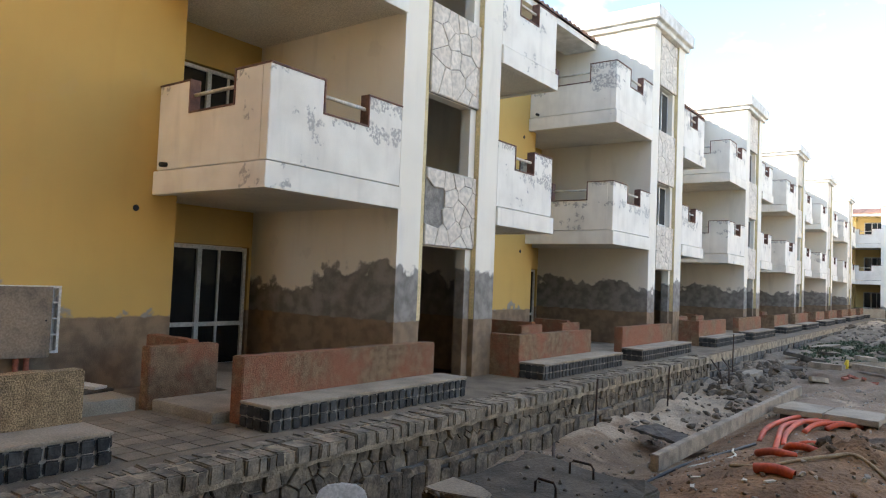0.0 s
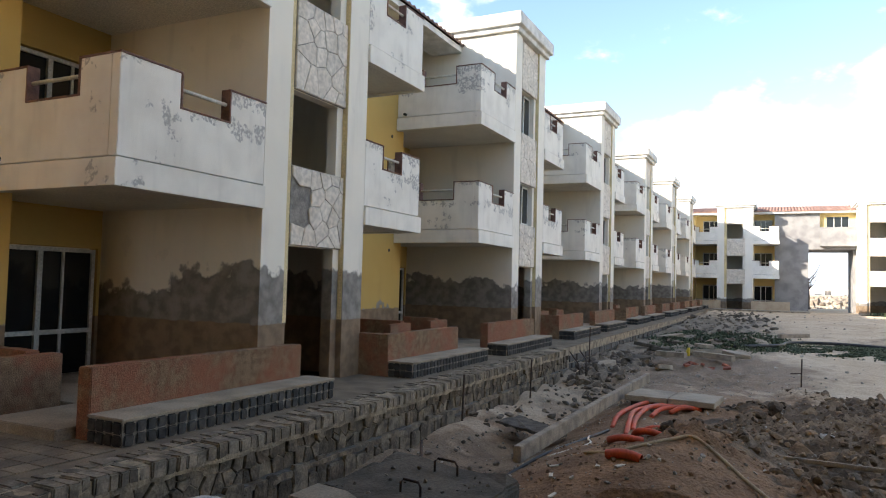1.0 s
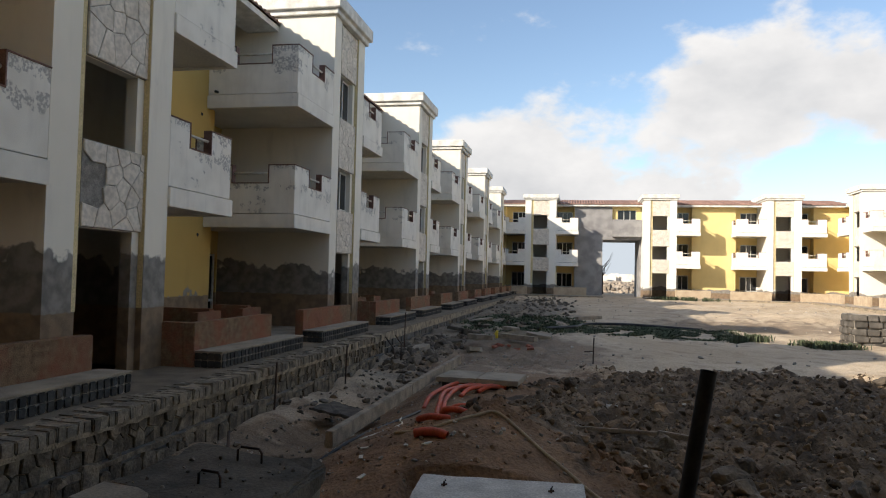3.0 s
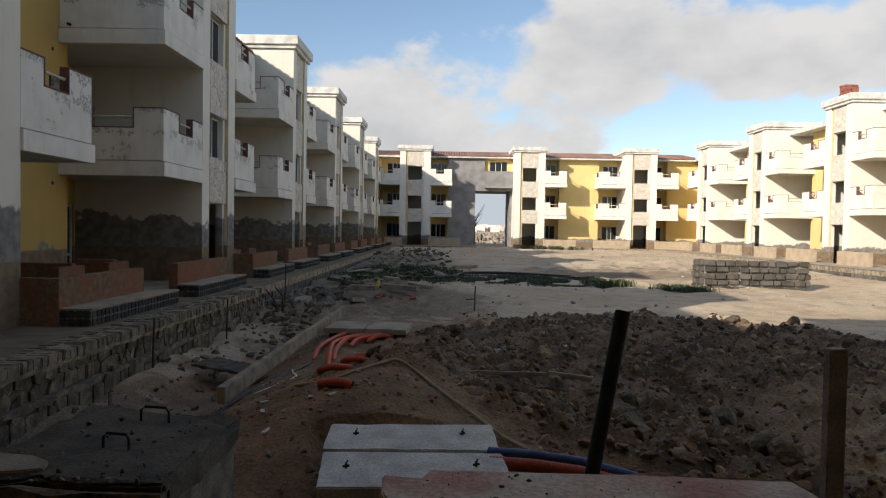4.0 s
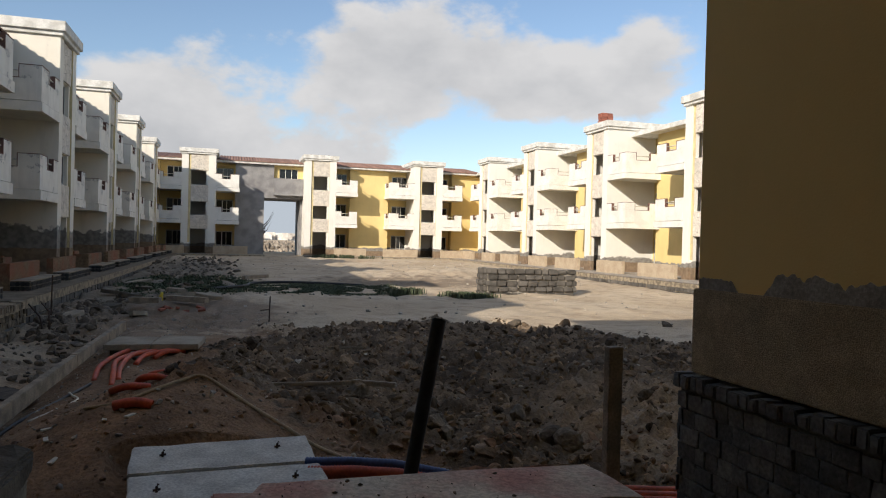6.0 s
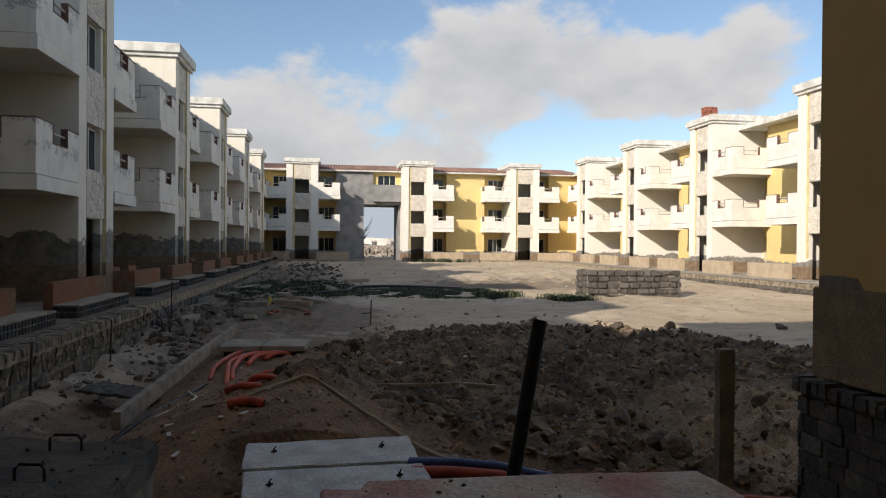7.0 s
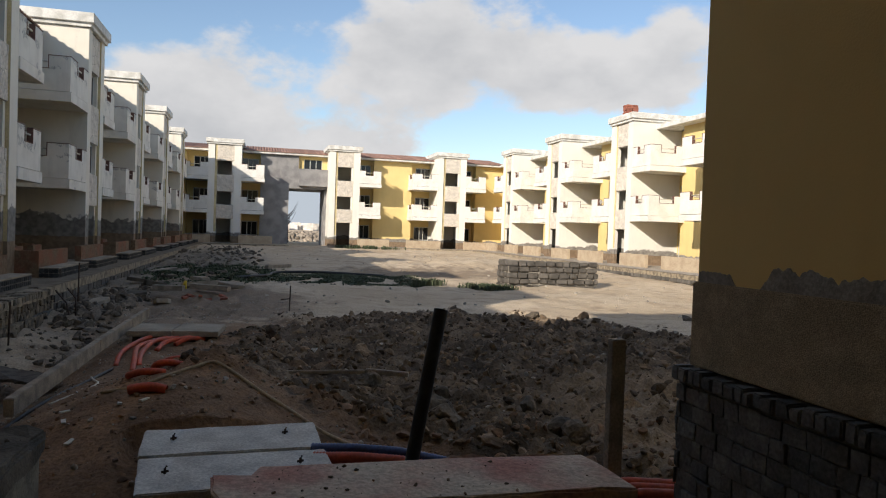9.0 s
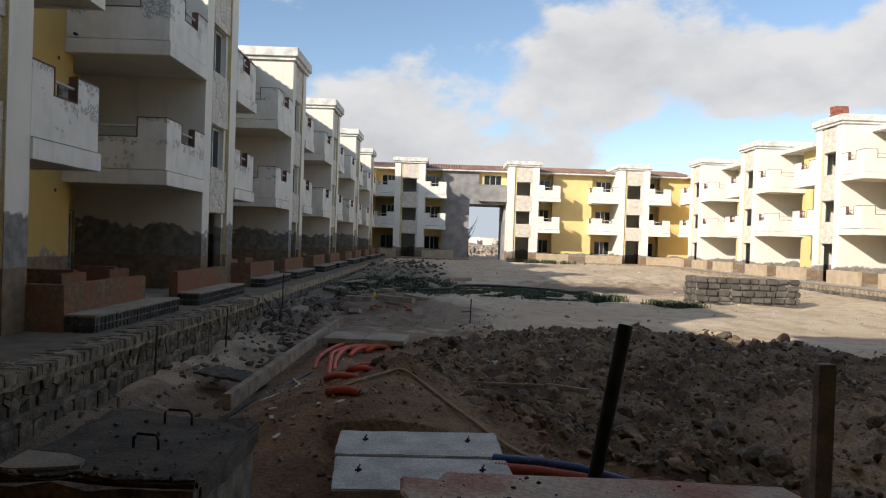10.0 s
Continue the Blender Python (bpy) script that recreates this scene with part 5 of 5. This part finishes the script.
for pts in (((-2.16, 11.3, -0.05), (-2.2, 12.0, 0.02), (-2.08, 13.0, 0.05), (-1.9, 13.7, 0.02)),
            ((-1.84, 10.75, -0.06), (-1.9, 11.3, 0.02), (-2.0, 12.2, 0.06), (-1.9, 12.9, 0.07), (-1.62, 13.6, 0.03)),
            ((-1.8, 11.1, -0.06), (-1.87, 11.7, 0.03), (-1.85, 12.6, 0.08), (-1.7, 13.0, 0.08), (-1.36, 13.6, 0.03)),
            ((-1.72, 12.3, -0.03), (-1.64, 12.8, 0.06), (-1.4, 13.15, 0.05), (-1.15, 13.5, 0.02)),
            ((-1.5, 12.9, -0.02), (-1.3, 13.1, 0.05), (-1.05, 13.4, 0.0))):
    pipe("orange_conduit", "orange conduit sweeping from the covered chamber", run(pts, 0.04), 0.04, orange_pvc)
pipe("hose", "tan hose lying over the spoil heap", run([(-1.45, 6.75, 0), (-1.13, 6.61, 0), (-0.85, 6.75, 0), (-0.67, 6.95, 0.01), (-0.49, 7.05, 0.01), (-0.25, 6.85, 0), (-0.03, 6.5, 0), (0.22, 6.15, 0), (0.45, 5.8, 0.01), (0.72, 5.45, 0.02), (1.0, 5.2, 0.02), (1.5, 4.95, 0.02), (2.3, 4.6, 0)], 0.016), 0.016, rope_mat)
pipe("hose", "thin pale cable beside the beam", run([(-2.3, 10.4, 0), (-2.05, 9.3, 0.03), (-1.9, 8.7, 0), (-2.2, 8.0, 0)], 0.01), 0.012, pale_pipe)
pipe("corrugated_conduit", "blue corrugated conduit beside the cover slabs", [Vector(p) for p in ((0.30, 5.05, 0.03), (0.6, 4.95, 0.045), (0.9, 4.86, 0.035), (1.4, 4.68, -0.04), (1.9, 4.5, -0.16), (2.6, 4.25, -0.3))], 0.042, blue_pvc, True)
pipe("corrugated_conduit", "orange corrugated conduit beside the cover slabs", [Vector(p) for p in ((0.30, 4.92, 0.0), (0.6, 4.84, 0.01), (0.9, 4.75, 0.0), (1.4, 4.57, -0.07), (1.9, 4.4, -0.18), (2.6, 4.12, -0.3))], 0.05, orange_pvc, True)
for k in range(3):
    pipe("orange_conduit", "orange plastic conduit beside the dark plinth", [Vector(p) for p in ((1.7, 4.32 + 0.11 * k, -0.24 + 0.02 * k), (2.5, 4.18 + 0.11 * k, -0.11), (3.6, 4.0 + 0.1 * k, -0.16))], 0.036, orange_pvc)
pipe("standing_pipe", "black plastic pipe leaning out of the ground", [Vector((0.778, 4.28, -0.4)), Vector((0.872, 4.25, 0.18)), Vector((1.015, 4.19, 1.15))], 0.045, black_pvc, hollow=True)
pipe("black_pipe", "black pipe half buried along the beam", run([(-2.55, 7.2, 0), (-2.35, 8.2, 0), (-2.2, 9.6, 0), (-2.15, 11.0, 0)], 0.008), 0.02, black_pvc)
thing("timber_stake", "square weathered timber stake standing in the ground", "stake", data=roughen(Geo().box(2.262, 2.366, 4.25, 4.33, -0.6, 0.94), 0.006, 3).mesh("timber_stake", timber, 0.006))


def beam(label, a, b, w, h):
    a, b = Vector(a), Vector(b)
    g = Geo().box(-w / 2, w / 2, 0, (b - a).length, 0, h)
    q = (b - a).to_track_quat("Y", "Z").to_matrix().to_4x4()
    return thing("timber_beam", label, "beam", Matrix.Translation(a) @ q, data=g.mesh("timber_beam", timber, 0.008))


beam("long pale timber beam lying along the trench", (-2.585, 8.02, -0.44), (-2.55, 11.9, -0.45), 0.10, 0.20)
beam("long pale timber beam lying along the trench", (-2.555, 11.93, -0.45), (-2.53, 16.8, -0.50), 0.10, 0.20)
beam("short timber lying in dark mud", (1.25, 8.8, -0.20), (1.75, 8.5, -0.20), 0.07, 0.06)
beam("thin grey timber lying in dark mud", (0.2, 9.2, -0.28), (1.3, 8.95, -0.24), 0.05, 0.05)
beam("thin pale stick lying on dark mud", (1.3, 12.0, -0.24), (1.95, 11.9, -0.24), 0.03, 0.03)
beam("pale concrete post lying across the ditch", (-2.05, 21.9, -0.30), (-0.95, 21.3, -0.32), 0.22, 0.16)
beam("pale concrete post lying across the ditch", (-2.95, 20.9, -0.25), (-2.15, 20.7, -0.25), 0.25, 0.14)
beam("dark round-edged post on the sand", (0.2, 32.8, -0.3), (1.3, 34.2, -0.3), 0.2, 0.16)

for k, (x, y, a, w, d) in enumerate(((-3.6, 21.4, 20, 0.9, 0.5), (-2.9, 22.4, -15, 1.1, 0.5), (-1.9, 22.9, 8, 1.3, 0.35), (-3.3, 23.6, 40, 0.8, 0.5), (-0.9, 22.2, -5, 0.9, 0.4), (-2.6, 19.7, 65, 0.7, 0.4), (-3.9, 24.8, 10, 1.0, 0.5), (-4.0, 19.0, 75, 0.8, 0.45), (-2.0, 24.6, 30, 0.7, 0.4), (-3.3, 27.2, -20, 1.0, 0.5), (-4.0, 31.0, 15, 1.2, 0.6))):
    r = random.Random(140 + k)
    pts = [(w / 2 * math.cos(q) * r.uniform(0.85, 1.15), d / 2 * math.sin(q) * r.uniform(0.8, 1.15)) for q in (0.5, 1.4, 2.6, 3.6, 4.6, 5.7)]
    g = roughen(slab(Geo(), pts, lambda p, q: (p[0], p[1], q), -0.05, 0.07), 0.02, 5.0, k)
    thing("slab_fragment", "broken grey concrete slab lying in rubble", "concrete fragment", pose(x, y, land(x, y) + 0.06, r.uniform(-9, 9), r.uniform(-9, 9), a), group="broken slabs", data=g.mesh("slab_fragment", slab_stone if k % 3 else concrete, 0.012))
pipe("black_pipe", "long dark pipe lying over the bare earth", run([(-1.2, 26.6, 0), (0.2, 28.6, 0.02), (0.6, 31.2, 0), (2.4, 31.6, 0.02), (5.2, 30.4, 0)], 0.05), 0.06, black_pvc)

dark_board = simple("rotten_board", (0.12, 0.10, 0.08), (0.06, 0.05, 0.042), 0.95, 6, 50, 0.8)
cover = slab_thing("pit_cover", "dark rotten board over a pit beside the beam", "board", [(-4.1, 11.2), (-3.4, 10.75), (-2.8, 10.35), (-2.75, 10.8), (-3.2, 11.3), (-3.9, 11.9)], -0.66, -0.62, dark_board, 0.006, 0.03)
lid_c = slab_thing("concrete_lid", "pale grey concrete cover on a low chamber", "concrete slab", [(-2.4, 13.45), (-1.62, 13.4), (-1.55, 14.4), (-2.3, 14.5)], -0.43, -0.33, slab_stone, 0.01, 0.012)
lid_d = slab_thing("concrete_lid", "pale grey concrete cover on a low chamber", "concrete slab", [(-1.6, 13.35), (-0.80, 13.25), (-0.72, 14.3), (-1.53, 14.4)], -0.42, -0.32, slab_stone, 0.01, 0.012)
ch2 = thing("lid_chamber", "low concrete chamber under grey covers", "concrete chamber", data=Geo().box(-0.98, -0.82, 13.4, 14.2, -0.9, -0.42).mesh("lid_chamber", concrete, 0.01))
part("chamber_wall", Geo().box(-2.3, -0.98, 14.05, 14.2, -0.9, -0.43).mesh("chamber_wall", concrete), ch2)
part("chamber_wall", Geo().box(-2.3, -2.15, 13.55, 14.05, -0.9, -0.43).mesh("chamber_wall", concrete), ch2)


def lone_rock(label, x, y, size, mat, seed, flat=0.8):
    r = random.Random(seed)
    g = Geo()
    rock(g, 0, 0, 0, size, r, flat, FINE_FORMS)
    return thing("stone", label, "stone", pose(x, y, land(x, y) + size * 0.3), data=g.mesh("stone", mat))


lone_rock("white chalky stone on dark mud", 0.82, 11.2, 0.14, pale_concrete, 1)
lone_rock("upright brown lump of earth", -0.15, 12.6, 0.22, clod_mat, 2)
lone_rock("upright brown lump of earth", 0.15, 13.7, 0.2, clod_mat, 3)
lone_rock("brown stone on the edge of the mud", 6.4, 15.9, 0.22, rubble_stone, 4)
lone_rock("dark stone alone on the sand", 11.2, 16.6, 0.2, rubble_stone, 5, 0.5)
lone_rock("pale stone over the conduits", -1.85, 13.2, 0.14, pebble_mat, 6)
lone_rock("pale stone over the conduits", -1.5, 13.1, 0.15, slab_stone, 7, 0.5)
for k in range(14):
    r = random.Random(50 + k)
    x, y = r.uniform(0.7, 3.0), r.uniform(6.0, 8.5)
    lone_rock("rough stone in churned mud", x, y, r.uniform(0.1, 0.2), rubble_stone, 60 + k)

rod = thing("steel_rod", "rusty steel rod with a cross bar standing in sand", "rod", data=Geo().tube([(0.67, 18.4, -0.8), (0.69, 18.4, 0.12)], 0.016, 6).mesh("steel_rod", rust))
part("cross_bar", Geo().tube([(0.45, 18.4, -0.24), (0.69, 18.4, -0.22)], 0.014, 6).mesh("cross_bar", rust), rod)
for x, y, z0, z1 in ((-4.55, 19.4, -0.6, 0.55), (-4.72, 11.2, -0.7, 0.1), (-4.5, 14.2, -0.7, 0.1)):
    thing("steel_rod", "thin rusty bar standing by the retaining wall", "rod", data=Geo().tube([(x, y, z0), (x + 0.02, y, z1)], 0.018, 6).mesh("steel_rod", rust))
for pts in (((-4.6, 17.6, 0.0), (-4.3, 17.3, -0.25), (-4.15, 17.1, -0.7)), ((-4.5, 18.2, 0.0), (-4.25, 17.9, -0.2), (-4.2, 17.7, -0.6)), ((-2.9, 6.1, -0.62), (-3.4, 7.1, -0.5), (-3.7, 7.7, -0.25)), ((-2.65, 5.3, -0.5), (-2.9, 5.7, -0.3), (-3.2, 6.5, -0.45))):
    thing("bent_bar", "bent bar sticking out of rubble", "bar", data=Geo().tube([Vector(p) for p in pts], 0.018, 6).mesh("bent_bar", rust, smooth=True))
marker = thing("yellow_marker", "small yellow plastic marker in rubble", "marker", pose(-2.3, 22.6, land(-2.3, 22.6)), data=Geo().tube([(0, 0, -0.05), (0, 0, 0.16), (0.02, 0, 0.2), (0.02, 0, 0.25)], 0.06, 8, True, 0.04).mesh("yellow_marker", yellow_plastic, smooth=True))
for k in range(9):
    r = random.Random(80 + k)
    x, y = -1.6 + r.uniform(-0.7, 0.9), 20.6 + r.uniform(-0.5, 0.6)
    thing("brick", "broken red brick in rubble", "brick", pose(x, y, land(x, y) + 0.03, r.uniform(-20, 20), r.uniform(-20, 20), r.uniform(0, 180)), group="broken bricks", data=kept("brick", lambda: Geo().box(-0.1, 0.1, -0.05, 0.05, -0.03, 0.03).mesh("brick", brick_red, 0.005)))
for k in range(7):
    r = random.Random(90 + k)
    x, y = r.uniform(-1.9, -0.6), r.uniform(5.9, 7.0)
    thing("wood_chip", "pale splinter of wood on brown earth", "chip", pose(x - 0.3, y - 0.2, land(x - 0.3, y - 0.2) + 0.01, 0, r.uniform(-8, 8), r.uniform(0, 180)), group="wood chips", data=kept("chip", lambda: Geo().box(-0.06, 0.06, -0.018, 0.018, -0.006, 0.006).mesh("wood_chip", pale_pipe)))


# ---- plastic chair by the wall ----
def plastic_chair():
    c = thing("plastic_chair", "white moulded plastic garden chair beside the retaining wall", "chair", pose(-3.82, 4.22, land(-3.82, 4.22), 0, 0, 45))
    part("seat", Geo().box(-0.21, 0.21, -0.2, 0.22, 0.40, 0.43).mesh("seat", plastic_white, 0.012), c)
    pts = [(-0.21, 0.43), (-0.22, 0.74), (-0.19, 0.81), (-0.12, 0.855), (0.0, 0.87), (0.12, 0.855), (0.19, 0.81), (0.22, 0.74), (0.21, 0.43)]
    part("backrest", slab(Geo(), pts, lambda p, a: (p[0], 0.2 + a + 0.15 * (p[1] - 0.43), p[1]), 0, 0.022).mesh("backrest", plastic_white, 0.008), c)
    for x, y in ((-0.19, -0.18), (0.19, -0.18), (-0.19, 0.2), (0.19, 0.2)):
        part("leg", Geo().tube([(x * 1.1, y * 1.1, 0), (x, y, 0.41)], 0.02, 8).mesh("leg", plastic_white), c)


plastic_chair()


# ---- fittings on the walls ----
def meter_cabinet():
    c = thing("meter_cabinet", "open grey metal meter cabinet on the yellow wall", "cabinet", pose(-9, 3.5, 0.55))
    cab = simple("painted_sheet_metal", (0.24, 0.195, 0.145), (0.15, 0.122, 0.092), 0.6, 3, 40, 0.1)
    g = Geo()
    for b in ((0.0, 0.09, 0.0, 0.03, 0, 0.84), (0.0, 0.09, 0.75, 0.78, 0, 0.84), (0.0, 0.09, 0.03, 0.75, 0, 0.03), (0.0, 0.09, 0.03, 0.75, 0.81, 0.84), (0.0, 0.012, 0.03, 0.75, 0.03, 0.81)):
        g.box(*b)
    part("body", g.mesh("body", frame_alu), c)
    for z in (0.22, 0.42, 0.62):
        part("shelf", Geo().box(0.012, 0.08, 0.03, 0.75, z, z + 0.02).mesh("shelf", frame_alu), c)
    d = part("door", Geo().box(0, 0.02, 0, 0.72, 0.0, 0.86).mesh("door", cab, 0.004), c, "door ajar", pose(0.095, -0.1, -0.03, 0, 0, -12))
    part("lock", Geo().tube([(0.02, 0.66, 0.45), (0.032, 0.66, 0.45)], 0.012, 8).mesh("lock", black_pvc), d)
    for y in (0.3, 0.42):
        part("supply_pipe", Geo().tube([(0.08, y, -0.56), (0.08, y, 0.0)], 0.035, 8).mesh("supply_pipe", brick_red, smooth=True), c)


meter_cabinet()
for u in (5.25, 5.25 + PITCH, 5.25 + 2 * PITCH):
    for z in (2.49, 5.5):
        thing("vent_hole", "dark round vent hole in yellow plaster", "vent", pose(-9, u, z), group="vent holes", data=kept("vent", lambda: Geo().tube([(-0.02, 0, 0), (0.006, 0, 0)], 0.045, 12).mesh("vent_hole", black_pvc)))
for n in (0, 1):
    for k in (1, 2):
        thing("drain_spout", "short drain pipe stub in a balcony wall", "drain", pose(-8.75, 9.42 + PITCH * n + A_END, 3 * k + 0.12), group="drain spouts", data=kept("spout", lambda: Geo().tube([(0, 0.02, 0), (0, -0.1, -0.01)], 0.035, 8).mesh("drain_spout", black_pvc)))

# bricks and rubble left on the tower roofs
for k in range(24):
    r = random.Random(120 + k)
    thing("brick", "red brick stacked on the tower roof", "brick", pose(22.5 + 0.42 * (k // 12) + r.uniform(-0.03, 0.03), 40.45 + 0.26 * (k // 6 % 2) + r.uniform(-0.02, 0.02), 9.47 + 0.06 + 0.122 * (k % 6), 0, 0, r.uniform(-5, 5)), group="bricks on the roof", data=kept("bigbrick", lambda: Geo().box(-0.2, 0.2, -0.12, 0.12, -0.06, 0.06).mesh("brick", brick_red, 0.008)))
rnd = random.Random(7)
for cx, cy in ((7.5, 67.6), (23.2, 61.4), (23.4, 50.8)):
    g = Geo()
    for _ in range(26):
        rock(g, cx + rnd.uniform(-0.9, 0.9), cy + rnd.uniform(-0.5, 0.5), 9.52, rnd.uniform(0.06, 0.16), rnd)
    thing("roof_rubble", "dark rubble left on the tower roof", "rubble", kind="stuff", data=g.mesh("roof_rubble", rubble_stone))


# ---- beyond the passage ----
def bare_tree():
    rnd = random.Random(4)
    t = thing("bare_tree", "dry leafless tree beyond the passage", "tree", pose(2.75, 80.0, land(2.75, 80)))
    part("trunk", Geo().tube([(0, 0, -0.2), (0.05, 0, 1.5), (0.0, 0.1, 3.2)], 0.14, 7, True, 0.07).mesh("trunk", rust, smooth=True), t)
    for k in range(16):
        a, z = rnd.uniform(0, 6.28), rnd.uniform(1.8, 3.2)
        l = rnd.uniform(0.8, 1.7)
        p = [(0, 0.05, z), (0.5 * l * math.cos(a), 0.5 * l * math.sin(a), z + 0.5 * l), (0.75 * l * math.cos(a + 0.3), 0.75 * l * math.sin(a + 0.3), z + 1.15 * l)]
        part("branch", Geo().tube(p, 0.045, 5, True, 0.012).mesh("branch", rust), t)


bare_tree()
rnd = random.Random(9)
g = Geo()
for _ in range(700):
    y = rnd.uniform(800, 1300)
    x = y * rnd.uniform(-0.12, 0.2)
    w, d, h = rnd.uniform(5, 13), rnd.uniform(5, 12), rnd.choice((3.2, 3.5, 6.2, 6.5, 9))
    z = land(x, y) - 0.5
    g.box(x - w / 2, x + w / 2, y, y + d, z, z + h)
thing("distant_town", "far town of pale low houses under haze", "town", kind="stuff", data=g.mesh("distant_town", town_mat))


# ---- patio floor by the first flat ----
thing("concrete_kerb", "low rough concrete kerb on the patio", "kerb", data=roughen(Geo().box(-8.7, -7.5, 3.75, 4.55, -0.02, 0.15), 0.02, 4).mesh("concrete_kerb", slab_stone, 0.015))
thing("floor_hatch", "dark hatch cover lying on the concrete kerb", "hatch", pose(-8.3, 4.25, 0.17, 0, 0, 8), data=Geo().box(-0.3, 0.3, -0.28, 0.28, -0.02, 0.02).mesh("floor_hatch", concrete, 0.008))
thing("loose_slab", "pale loose slab lying on the hatch", "slab", pose(-8.25, 4.35, 0.21, 0, 3, 20), data=Geo().box(-0.2, 0.2, -0.1, 0.1, -0.02, 0.02).mesh("loose_slab", pale_concrete, 0.006))
floor_left = bpy.data.objects["terrace_left"]
paver = Geo().box(-0.118, 0.118, -0.118, 0.118, 0.0, 0.012).mesh("paving_tile", paving_shaded, 0.004)
rnd = random.Random(31)
for i in range(7):
    for j in range(16):
        x, y = -5.6 - 0.246 * i, 2.2 + 0.246 * j
        if -6.3 < x and 3.2 > y or x > -6.02 and y > 4.7:
            continue
        part("paving_tile", paver, floor_left, m=pose(x, y, 0.0015 * rnd.random(), rnd.uniform(-0.4, 0.4), rnd.uniform(-0.4, 0.4), rnd.uniform(-0.6, 0.6)))
